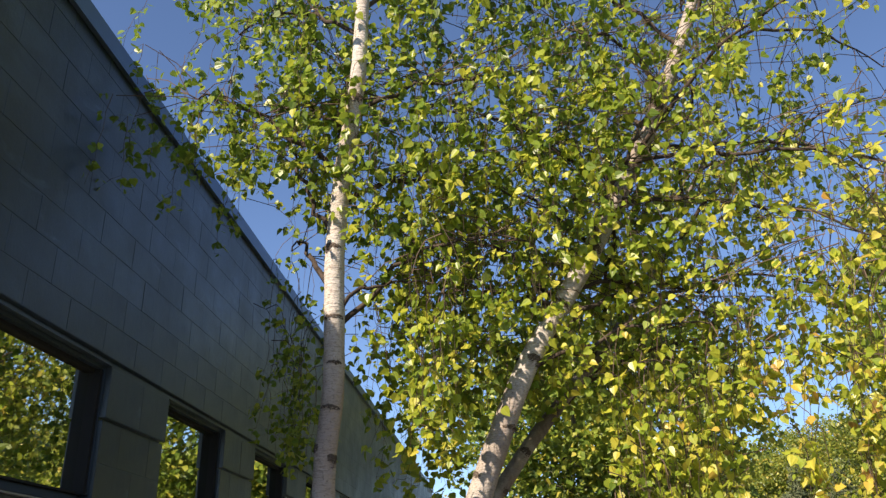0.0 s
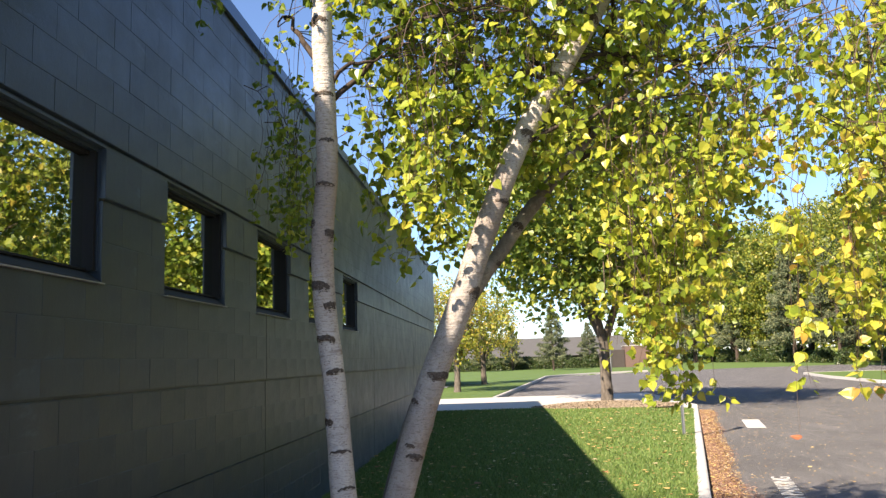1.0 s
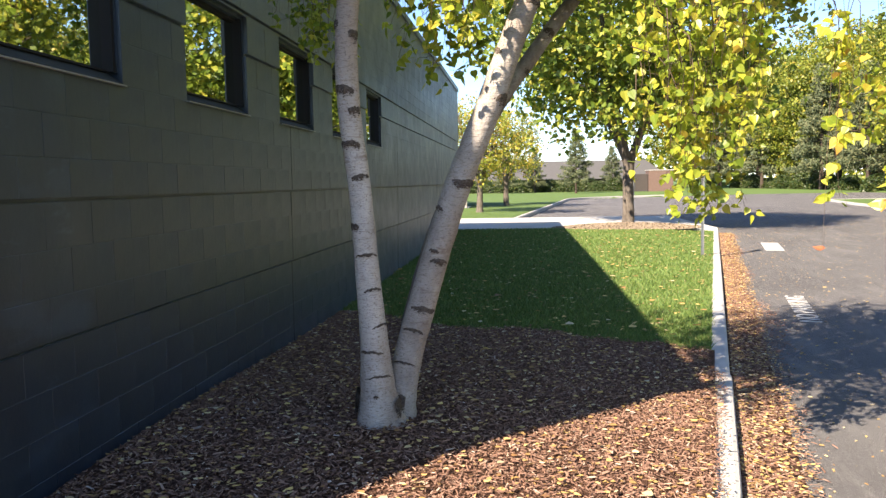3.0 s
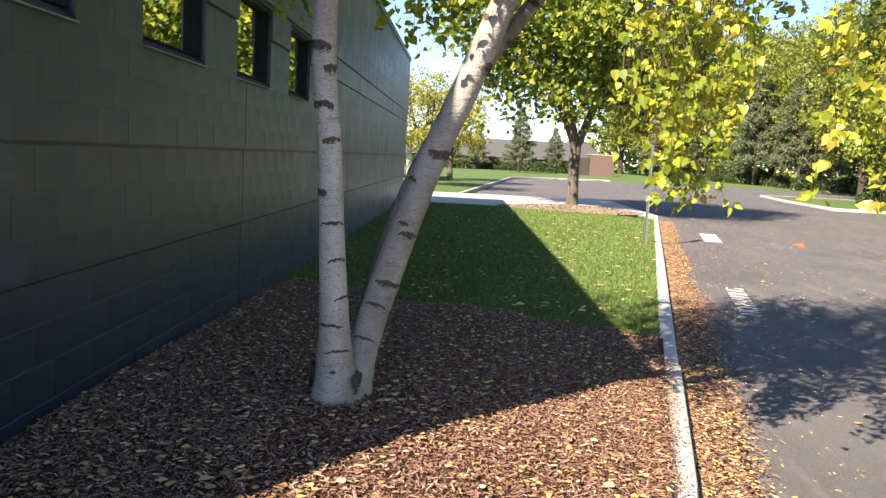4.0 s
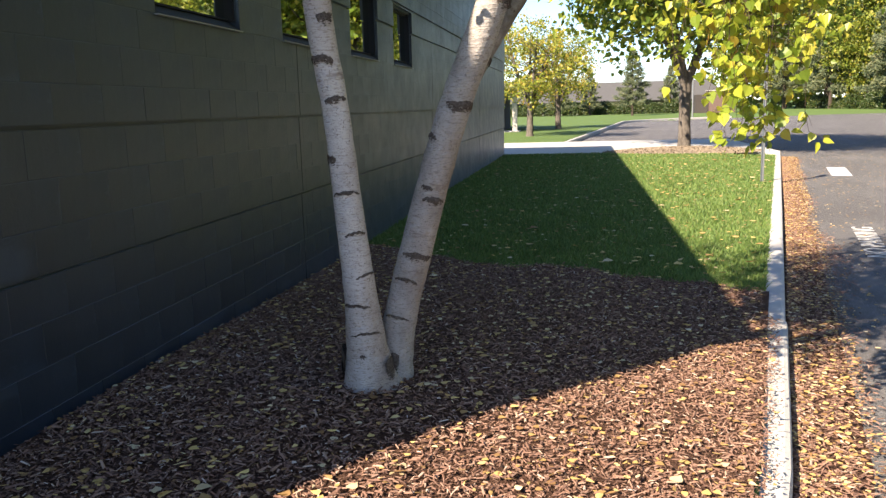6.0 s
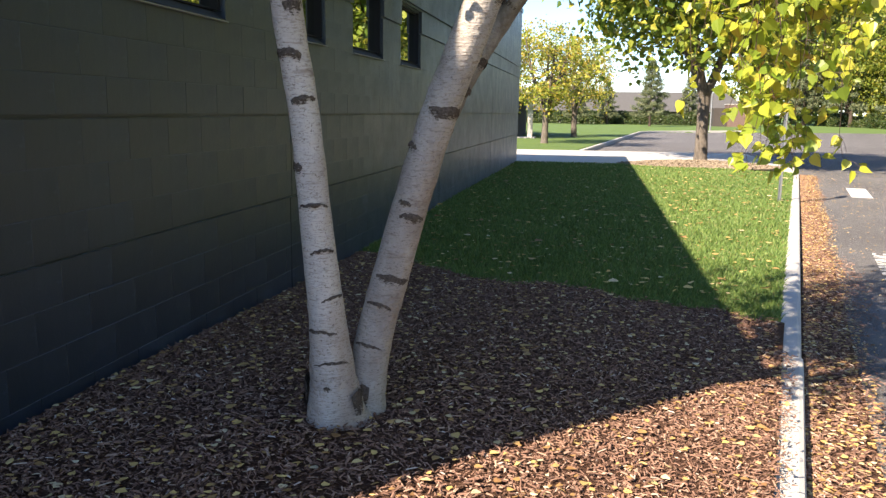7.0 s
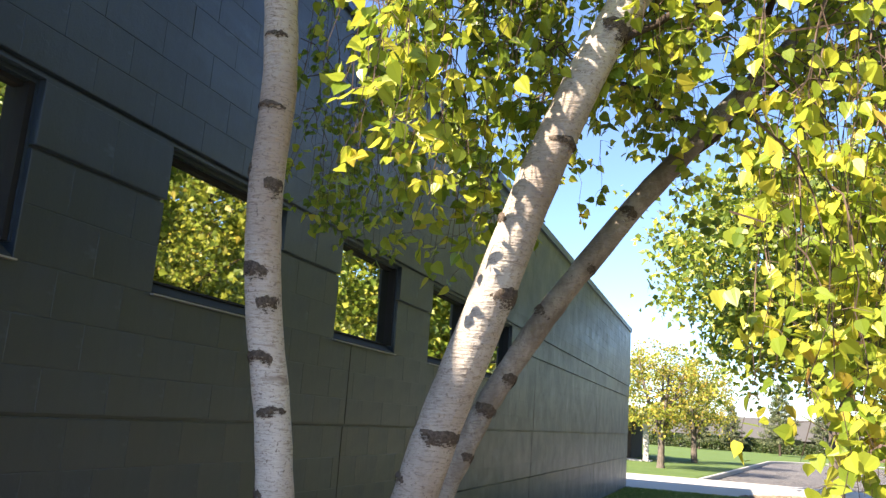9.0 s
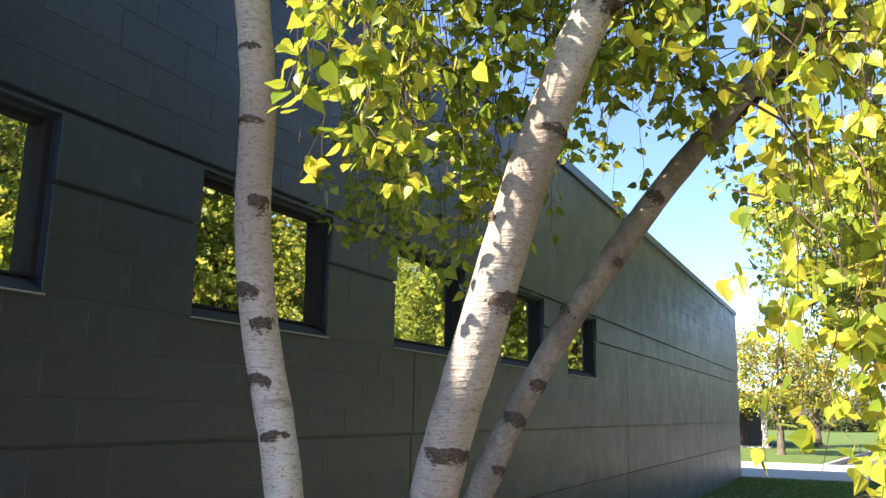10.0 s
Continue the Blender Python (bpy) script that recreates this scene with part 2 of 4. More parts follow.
# ---- builders ----
def mesh_of(name, V, F, material, smooth=False):
    me = bpy.data.meshes.new(name)
    me.from_pydata(np.asarray(V).tolist(), [], F.tolist() if isinstance(F, np.ndarray) else F)
    if material:
        me.materials.append(material)
    if smooth:
        me.polygons.foreach_set("use_smooth", [True] * len(me.polygons))
    me.update()
    return me


def link(name, me, parent=None, label=""):
    ob = new(name, me)
    if parent:
        ob.parent = parent
    return tagged(ob, label)


def part(name, bm, material, parent, label="", smooth=False):
    me = bpy.data.meshes.new(name)
    bm.to_mesh(me)
    bm.free()
    me.materials.append(material)
    if smooth:
        me.polygons.foreach_set("use_smooth", [True] * len(me.polygons))
    return link(name, me, parent, label)


def boxes(*bs):
    """A bmesh of boxes (x0, x1, y0, y1, z0, z1)."""
    bm = bmesh.new()
    for x0, x1, y0, y1, z0, z1 in bs:
        m = Matrix.LocRotScale(((x0 + x1) / 2, (y0 + y1) / 2, (z0 + z1) / 2), None, (x1 - x0, y1 - y0, z1 - z0))
        bmesh.ops.create_cube(bm, size=1, matrix=m)
    return bm


def bevelled(bm, w=0.01):
    bmesh.ops.bevel(bm, geom=bm.edges[:], offset=w, segments=2, affect='EDGES')
    return bm


def empty(name, loc, label, category, group="", kind=""):
    e = new(name)
    e.location = loc
    return tagged(e, label, category, group, kind)


class Soup:
    """Gathers vertices and faces of many small pieces into one mesh."""

    def __init__(self):
        self.V, self.F, self.n = [], [], 0

    def add(self, V, F):
        self.V.append(np.asarray(V, float))
        self.F += (np.asarray(F) + self.n).tolist()
        self.n += len(V)

    def mesh(self, name, material, smooth=False):
        return mesh_of(name, np.concatenate(self.V), self.F, material, smooth)


def spline(pts, n):
    """Catmull-Rom through rows of (x, y, z, r)."""
    P = np.array([pts[0], *pts, pts[-1]], float)
    out = []
    for k in np.linspace(0, len(pts) - 1 - 1e-6, n):
        i = int(k)
        u = k - i
        a, b, c, d = P[i:i + 4]
        out.append(0.5 * (2 * b + (c - a) * u + (2 * a - 5 * b + 4 * c - d) * u * u + (3 * b - a - 3 * c + d) * u ** 3))
    return np.array(out)


def tube(P, R, sides, wobble=0.0, rng=None):
    P = np.asarray(P, float)
    T = np.gradient(P, axis=0)
    T /= np.linalg.norm(T, axis=1, keepdims=True) + 1e-9
    ref = np.array((0.0, 1.0, 0.0)) if abs(T[:, 1]).mean() < 0.8 else np.array((1.0, 0.0, 0.0))
    A = np.cross(T, ref)
    A /= np.linalg.norm(A, axis=1, keepdims=True) + 1e-9
    B = np.cross(T, A)
    ang = np.linspace(0, 2 * np.pi, sides, endpoint=False)
    R = np.asarray(R, float)[:, None] * np.ones((1, sides))
    if wobble:
        ph = rng.uniform(0, 6.28, 6)
        s = np.arange(len(P))[:, None] / len(P)
        R = R * (1 + wobble * (np.sin(2 * ang + ph[0] + 9 * s) * 0.5 + np.sin(3 * ang + ph[1] - 14 * s) * 0.4 + np.sin(31 * s + ph[2] + ang) * 0.5)
                 + wobble * 0.4 * rng.normal(size=(len(P), 1)))
    V = P[:, None] + R[..., None] * (np.cos(ang)[None, :, None] * A[:, None] + np.sin(ang)[None, :, None] * B[:, None])
    n = len(P)
    i, j = np.meshgrid(np.arange(n - 1), np.arange(sides), indexing="ij")
    k = (j + 1) % sides
    F = np.stack([i * sides + j, i * sides + k, (i + 1) * sides + k, (i + 1) * sides + j], -1).reshape(-1, 4)
    return V.reshape(-1, 3), F


HALF = [(0.27, -0.01), (0.43, 0.19), (0.38, 0.46), (0.15, 0.77)]
LEAF = np.array([(0, 0, 0)] + [(x, y, 0.15 * x) for x, y in HALF] + [(0, 1.0, 0)] + [(-x, y, 0.15 * x) for x, y in HALF[::-1]])
BLADE = np.array([(0, 0, 0), (0.40, 0.30, 0.08), (0, 1.0, 0), (-0.40, 0.30, 0.08)])


def leaves(P, size, rng, hang=0.7, spread=0.25, shape=LEAF, sun_lean=0.0):
    """Folded pointed leaves at P; hang 1: tips straight down, 0: any way."""
    n = len(P)
    A = rng.normal(size=(n, 3))
    A /= np.linalg.norm(A, axis=1, keepdims=True)
    A = A * (1 - hang) + np.array((0, 0, -1.0)) * hang
    A /= np.linalg.norm(A, axis=1, keepdims=True)
    W = np.cross(A, rng.normal(size=(n, 3)) + sun_lean * np.array(SUN))
    W /= np.linalg.norm(W, axis=1, keepdims=True)
    N = np.cross(W, A)
    s = size * (1 + spread * rng.uniform(-1, 1, (n, 1, 1)))
    L = shape[None]
    bend = rng.normal(0, 0.16, (n, 1, 1)) * L[..., 1:2] ** 2
    V = P[:, None] + s * (L[..., :1] * W[:, None] + L[..., 1:2] * A[:, None] + (L[..., 2:] + bend) * N[:, None])
    c = len(shape)
    h = c // 2
    k = np.arange(n)[:, None] * c
    F = np.concatenate([k + np.arange(h + 1), k + np.array([0, *range(h, c)])])
    return V.reshape(-1, 3), F


def flat_bits(P, length, width, rng, tilt=0.35):
    """Small bent slivers lying about at P."""
    n = len(P)
    a = rng.uniform(0, 2 * np.pi, n)
    A = np.stack([np.cos(a), np.sin(a), rng.normal(0, tilt, n)], 1)
    A /= np.linalg.norm(A, axis=1, keepdims=True)
    W = np.cross(A, np.stack([rng.normal(0, tilt, n), rng.normal(0, tilt, n), np.ones(n)], 1))
    W /= np.linalg.norm(W, axis=1, keepdims=True)
    N = np.cross(W, A)
    L = length * rng.uniform(0.5, 1.5, (n, 1))
    w = width * rng.uniform(0.5, 1.5, (n, 1))
    h = 0.35 * w
    V = np.stack([P - A * L / 2 - W * w / 2, P - A * L / 2 * 0.8 + W * w / 2, P + A * L / 2 + W * w * 0.3, P + A * L / 2 * 0.9 - W * w / 2, P + N * h - A * L * 0.3, P + N * h + A * L * 0.3], 1)
    k = np.arange(n)[:, None] * 6
    F = np.concatenate([k + np.array([0, 3, 5, 4]), k + np.array([1, 4, 5, 2])])
    return V.reshape(-1, 3), F


# ---- the lie of the land ----
XW = -1.95          # face of the long wall
WALL_Y0, WALL_Y1 = 1.53, 27.3
ROOF_Z = 4.5
WALK_Y0, WALK_Y1 = 27.3, 36.5


def kerb_x(y):
    """Road-side edge of the near kerb."""
    y = np.asarray(y, float)
    return 1.99 + 0.2295 * (y - 7) - 0.06 * np.maximum(0, 4.6 - y) ** 2


def far_kerb_x(y):
    """Road-side edge of the kerb of the far lawn."""
    y = np.asarray(y, float)
    return 0.2 + 0.117 * (y - 38.6) + 14 * np.clip((y - 74) / 14, 0, None) ** 2


def smooth(a, b, x):
    u = np.clip((x - a) / (b - a), 0, 1)
    return u * u * (3 - 2 * u)


ROAD_Z = -0.43


def lawn_z(x, y):
    x, y = np.asarray(x, float), np.asarray(y, float)
    d = kerb_x(y) - x
    z = -0.29 + 0.15 * smooth(0.1, 2.2, d)
    sx = np.where(x < -0.3, 2.6, 1.5)
    z = z + 0.16 * np.exp(-((x + 0.3) / sx) ** 2 - ((y - 4.3) / 2.6) ** 2)
    return z - 0.06 * smooth(14, 26, y)


def ground_z(x, y):
    z = lawn_z(x, y)
    x, y = np.asarray(x, float), np.asarray(y, float)
    right = smooth(-0.02, 0.1, x - (kerb_x(y) - 0.12))
    z = z * (1 - right) + (ROAD_Z - 0.06) * right
    far = smooth(27.0, 27.6, y)
    onlawn = 1 - smooth(-0.15, 0.0, x - far_kerb_x(y) + 0.1)
    fz = -0.30 + onlawn * smooth(36.4, 36.9, y) * 0.06 - (1 - onlawn) * 0.19
    fz = np.where((y < 36.6) & (x < 6.6), -0.36, fz)
    edge = 33 + (130 - y) * 0.1
    fz = np.where((y > 62) & (x > edge + 0.3), -0.30, fz)
    z = z * (1 - far) + fz * far
    return np.where((y < 41) & (x > 20.6), -0.33, z)


def grid_mesh(name, xs, ys, zf, material):
    X, Y = np.meshgrid(xs, ys)
    V = np.stack([X, Y, zf(X, Y)], -1).reshape(-1, 3)
    nx, ny = len(xs), len(ys)
    i, j = np.meshgrid(np.arange(ny - 1), np.arange(nx - 1), indexing="ij")
    a = i * nx + j
    F = np.stack([a, a + 1, a + nx + 1, a + nx], -1).reshape(-1, 4)
    return mesh_of(name, V, F, material, True)


def strip_mesh(name, ys, left, right, zf, n, material, lift=0.0):
    """A sheet between two curves x = left(y) and x = right(y)."""
    ys = np.asarray(ys, float)
    u = np.linspace(0, 1, n)[None]
    L, R = np.asarray(left(ys))[:, None] * np.ones((len(ys), 1)), np.asarray(right(ys))[:, None] * np.ones((len(ys), 1))
    X = L + (R - L) * u
    Y = ys[:, None] * np.ones_like(X)
    V = np.stack([X, Y, zf(X, Y) + lift], -1).reshape(-1, 3)
    i, j = np.meshgrid(np.arange(len(ys) - 1), np.arange(n - 1), indexing="ij")
    a = i * n + j
    F = np.stack([a, a + 1, a + n + 1, a + n], -1).reshape(-1, 4)
    return mesh_of(name, V, F, material, True)


xs = np.concatenate([[-1500, -400, -120, -60], np.arange(-40, -4, 2.0), np.arange(-4, 9, 0.1), np.arange(9, 40, 1.0), [45, 60, 120, 400, 1500]])
ys = np.concatenate([[-1500, -300, -60, -20], np.arange(-10, 0, 1.0), np.arange(0, 28, 0.15), np.arange(28, 90, 0.5), [95, 110, 150, 300, 700, 2000]])
tagged(link("ground", grid_mesh("ground", xs, ys, ground_z, M_LAWN)), "mown green lawn with scattered yellow leaves", "lawn", kind="structure")


def flat(z):
    return lambda x, y: np.full_like(np.asarray(x, float), z)


def road_left(y):
    return np.where(y < WALK_Y0, kerb_x(y) + 0.001, np.where(y < 36.6, 6.65, np.maximum(far_kerb_x(y), 0)))


def road_right(y):
    return np.where(y < 41, 20.5, np.where(y < 62, 60, 33 + (130 - y) * 0.1))


ry = np.concatenate([np.arange(-12, 27.2, 0.3), [27.29, 27.31], np.arange(27.6, 36.5, 0.5), [36.59, 36.61], np.arange(37, 41, 0.5), [40.99, 41.01], np.arange(41.5, 62, 0.5), [61.99, 62.01], np.arange(62.5, 91, 0.5)])
tagged(link("road", strip_mesh("road", ry, road_left, road_right, flat(ROAD_Z), 30, M_ASPHALT)), "worn grey asphalt car park drive with cracks", "road", kind="structure")

tagged(part("pavement", boxes((-9, 6.62, WALK_Y0, WALK_Y1, -0.6, -0.235)), M_CONCRETE, None), "pale concrete walk across the lawn", "pavement", kind="structure")


def kerb_piece(y0, y1, shift=0.0, w=0.15):
    ys_ = np.linspace(y0 + 0.004, y1 - 0.004, max(2, int((y1 - y0) / 0.35)))
    S = Soup()
    prof = [(-w, -0.60), (-w, -0.005), (-w + 0.012, 0.008), (-0.035, 0.008), (-0.010, -0.004), (0.0, -0.03), (0.012, -0.60)]
    V = []
    for y in ys_:
        top = -0.285 - 0.06 * smooth(14, 26, y)
        for dx, dz in prof:
            V.append((float(kerb_x(y)) + shift + dx, y, top + dz if dz > -0.5 else -0.75))
    n = len(prof)
    F = [(i * n + j, i * n + j + 1, (i + 1) * n + j + 1, (i + 1) * n + j) for i in range(len(ys_) - 1) for j in range(n - 1)]
    F += [tuple(range(n)), tuple(range((len(ys_) - 1) * n, len(ys_) * n))[::-1]]
    return mesh_of("kerb_stone", V, F, M_CONCRETE)


kerb = empty("kerb", (0, 0, 0), "pale cast concrete kerb beside the drive", "kerb", kind="structure")
cuts = [-8, -5, -2, 1, 4.0, 7.05, 10.1, 13.1, 16.1, 19.1, 22.1, 25.1, 27.25]
for a, b in zip(cuts, cuts[1:]):
    link("kerb_stone", kerb_piece(a, b, 0.0 if a >= 7 else 0.015, 0.165 if a >= 7 else 0.15), kerb)

# mulch bed round the birch, with a wavy edge to the lawn


def bed_top(x):
    return 8.25 - 0.10 * (x + 0.2) + 0.35 * np.exp(-((x + 1.9) / 0.9) ** 2) * 3.2 + 0.06 * np.sin(x * 5) + 0.04 * np.sin(13 * x)


bx = np.linspace(0, 1, 70)
V = []
by = np.linspace(0, 1, 120)
for v in by:
    for u in bx:
        y_guess = -0.75 + v * 9.0
        x = XW + (float(kerb_x(y_guess)) - 0.14 - XW) * u
        y = -0.75 + v * (float(bed_top(x)) + 0.75)
        x = XW + (min(float(kerb_x(y)) - 0.13, 99) - XW) * u
        V.append((x, y, float(lawn_z(x, y)) + 0.02 + 0.012 * noise.noise((x * 4, y * 4, 0))))
n = len(bx)
F = [(i * n + j, i * n + j + 1, (i + 1) * n + j + 1, (i + 1) * n + j) for i in range(len(by) - 1) for j in range(n - 1)]
bed = tagged(link("mulch_bed", mesh_of("mulch_bed", V, F, M_MULCH, True)), "brown shredded bark mulch bed strewn with yellow leaves", "mulch bed", kind="structure")

# ---- the long building ----
LEDGES = [(-0.55, 0.67, 0.0), (0.67, 1.335, 0.014), (1.335, 2.42, 0.028), (2.42, 2.74, 0.042), (2.74, ROOF_Z, 0.056)]
WIN_Y = [5.215 + 2.03 * k for k in range(-1, 4)]
WIN_W, WIN_Z0, WIN_Z1 = 1.18, 1.955, 2.725


def around(y0, y1, z0, z1):
    """The stretches of a course that the windows leave free."""
    if z1 <= WIN_Z0 + 0.01 or z0 >= WIN_Z1 - 0.01:
        return [(y0, y1)]
    out, a = [], y0
    for wy in WIN_Y:
        if wy > a:
            out.append((a, wy))
        a = wy + WIN_W
    out.append((a, y1))
    return out


wall = empty("wall_east", (0, 0, 0), "long dark grey painted concrete block wall", "wall", kind="structure")
core = []
for z0, z1, proud in LEDGES:
    f = XW + proud - 0.0018
    zs = sorted({z0, z1} | {z for z in (WIN_Z0, WIN_Z1) if z0 < z < z1})
    for a, b in zip(zs, zs[1:]):
        gap = 0.018 if a == z0 and z0 > 0 else 0.0
        for p, q in around(WALL_Y0, WALL_Y1, a, b):
            core.append((XW - 0.25, f, p, q, a + gap, b))
            if gap:
                core.append((XW - 0.25, f - 0.035, p, q, a, a + gap))
part("masonry_core", boxes(*core), M_BLOCK, wall)
part("coping", boxes((XW - 0.35, XW + 0.085, WALL_Y0 - 0.04, WALL_Y1 + 0.04, ROOF_Z, ROOF_Z + 0.035), (XW + 0.06, XW + 0.09, WALL_Y0 - 0.04, WALL_Y1 + 0.04, ROOF_Z - 0.09, ROOF_Z + 0.03)), M_COPING, wall, "blue grey metal roof edge with skylight in its colour")
for jy in (7.56, 14.1, 20.6):
    part("control_joint", boxes((XW - 0.02, XW + 0.0012, jy - 0.006, jy + 0.006, -0.3, 0.669), (XW, XW + 0.0152, jy - 0.006, jy + 0.006, 0.69, 1.334), (XW, XW + 0.0292, jy - 0.006, jy + 0.006, 1.355, 1.94)), M_FRAME, wall, "dark sealed joint")
tagged(part("wall_south", boxes((-20, XW - 0.25, WALL_Y0, WALL_Y0 + 0.25, -0.6, ROOF_Z)), M_BLOCK, None), "plain dark grey end wall", "wall", kind="structure")
tagged(part("wall_north", boxes((-20, XW - 0.25, WALL_Y1 - 0.25, WALL_Y1, -0.6, ROOF_Z)), M_BLOCK, None), "plain dark grey far end wall", "wall", kind="structure")
tagged(part("wall_west", boxes((-20.25, -20, WALL_Y0, WALL_Y1, -0.6, ROOF_Z)), M_BLOCK, None), "plain dark grey back wall", "wall", kind="structure")
tagged(part("roof", boxes((-20.2, XW - 0.02, WALL_Y0 + 0.02, WALL_Y1 - 0.02, ROOF_Z - 0.25, ROOF_Z - 0.01)), M_SHINGLE, None), "flat grey roof deck", "roof", kind="structure")


def make_window(i, y0):
    w = empty("window_%d" % i, (XW, y0, WIN_Z0), "reflective window in a black metal frame", "window", kind="structure")
    W, H = WIN_W, WIN_Z1 - WIN_Z0
    t = 0.022
    part("window_surround", boxes((-0.06, 0.004, W - 0.012, W - 0.0005, 0.07, H - 0.001), (-0.22, 0.002, 0.0005, W - 0.012, H - 0.022, H - 0.001)), M_BLOCK, w, "grey painted surround")
    part("window_frame", boxes((-0.20, -0.035, 0.0005, t, 0.07, H - 0.022), (-0.20, -0.002, W - 0.042, W - 0.012, 0.07, H - 0.022), (-0.20, -0.035, t, W - 0.042, H - 0.045, H - 0.022), (-0.20, -0.04, t, W - 0.042, 0.07, 0.082)), M_FRAME, w)
    part("pane", boxes((-0.075, -0.065, t - 0.005, W - 0.038, 0.078, H - 0.04)), M_GLASS, w, "mirror-like tinted pane")
    bm = bmesh.new()
    vs = [bm.verts.new(p) for y in (0.0005, W - 0.0005) for p in ((-0.22, y, 0.002), (0.022, y, 0.002), (0.022, y, 0.012), (-0.06, y, 0.069), (-0.22, y, 0.069))]
    for k in range(5):
        bm.faces.new([vs[k], vs[(k + 1) % 5], vs[5 + (k + 1) % 5], vs[5 + k]])
    bm.faces.new(vs[:5][::-1])
    bm.faces.new(vs[5:])
    part("sloped_sill", bm, M_DULL, w, "grey painted sloped sill")
    part("window_sill", bevelled(boxes((-0.02, 0.05, -0.008, W + 0.008, -0.008, 0.001)), 0.002), M_SILL, w, "thin grey metal sill flashing")
    return w


for i, wy in enumerate(WIN_Y):
    make_window(i + 1, wy)

# ---- birch ----
rng = np.random.default_rng(7)
LEFT = [(-0.565, 4.56, -0.12, 0.18), (-0.565, 4.545, 0.0, 0.163), (-0.57, 4.52, 0.09, 0.132), (-0.575, 4.49, 0.25, 0.102), (-0.575, 4.43, 0.55, 0.077), (-0.585, 4.36, 0.9, 0.066), (-0.60, 4.27, 1.37, 0.058),
        (-0.622, 4.17, 1.75, 0.057), (-0.612, 4.09, 2.1, 0.056), (-0.572, 4.03, 2.45, 0.056), (-0.56, 3.94, 2.83, 0.054), (-0.55, 3.87, 3.17, 0.052), (-0.50, 3.78, 3.6, 0.048), (-0.42, 3.68, 4.1, 0.043), (-0.38, 3.6, 4.7, 0.037), (-0.3, 3.5, 5.5, 0.027), (-0.25, 3.45, 6.4, 0.012)]
RIGHT = [(-0.48, 4.68, -0.12, 0.115), (-0.475, 4.67, 0.0, 0.098), (-0.455, 4.64, 0.2, 0.086), (-0.40, 4.59, 0.45, 0.081), (-0.315, 4.54, 0.72, 0.079), (-0.21, 4.46, 1.04, 0.076), (-0.085, 4.38, 1.4, 0.073), (0.07, 4.30, 1.75, 0.070),
         (0.25, 4.24, 2.2, 0.064), (0.425, 4.23, 2.6, 0.058), (0.60, 4.22, 2.88, 0.054), (0.86, 4.2, 3.3, 0.052), (1.15, 4.2, 3.85, 0.048), (1.30, 4.2, 4.15, 0.044), (1.53, 4.2, 4.7, 0.036), (1.8, 4.2, 5.5, 0.024), (1.95, 4.2, 6.3, 0.01)]
THIRD = [(-0.53, 4.84, -0.12, 0.10), (-0.52, 4.85, 0.1, 0.085), (-0.455, 4.9, 0.4, 0.066), (-0.40, 4.92, 0.65, 0.058), (-0.31, 4.95, 1.0, 0.053), (-0.205, 4.98, 1.28, 0.051), (-0.06, 5.0, 1.58, 0.048), (0.11, 5.02, 1.86, 0.047), (0.31, 5.05, 2.13, 0.045), (0.49, 5.1, 2.38, 0.042), (0.82, 5.2, 2.78, 0.037), (1.25, 5.35, 3.3, 0.03), (1.65, 5.5, 4.0, 0.022), (2.1, 5.6, 4.8, 0.01)]
birch = empty("birch_tree", (-0.5, 4.6, 0), "three-stemmed white birch with yellowing hanging foliage in a mulch bed", "tree")
OFF = np.array((-0.5, 4.6, 0.0))


def stem(pts, name, n=110, sides=28, wob=0.045, label="", bark=None):
    S = spline(pts, n)
    V, F = tube(S[:, :3] - OFF, np.maximum(S[:, 3], 0.004), sides, wob, rng)
    return link(name, mesh_of(name, V, F, bark or M_BIRCH, True), birch, label), S


trunk_left, S_LEFT = stem(LEFT, "trunk")
trunk_right, S_RIGHT = stem(RIGHT, "trunk", bark=M_BIRCH_TAN)
trunk_third, S_THIRD = stem(THIRD, "trunk", 90, 22, 0.10, "thin leaning grey-white birch stem", M_BIRCH_GREY)


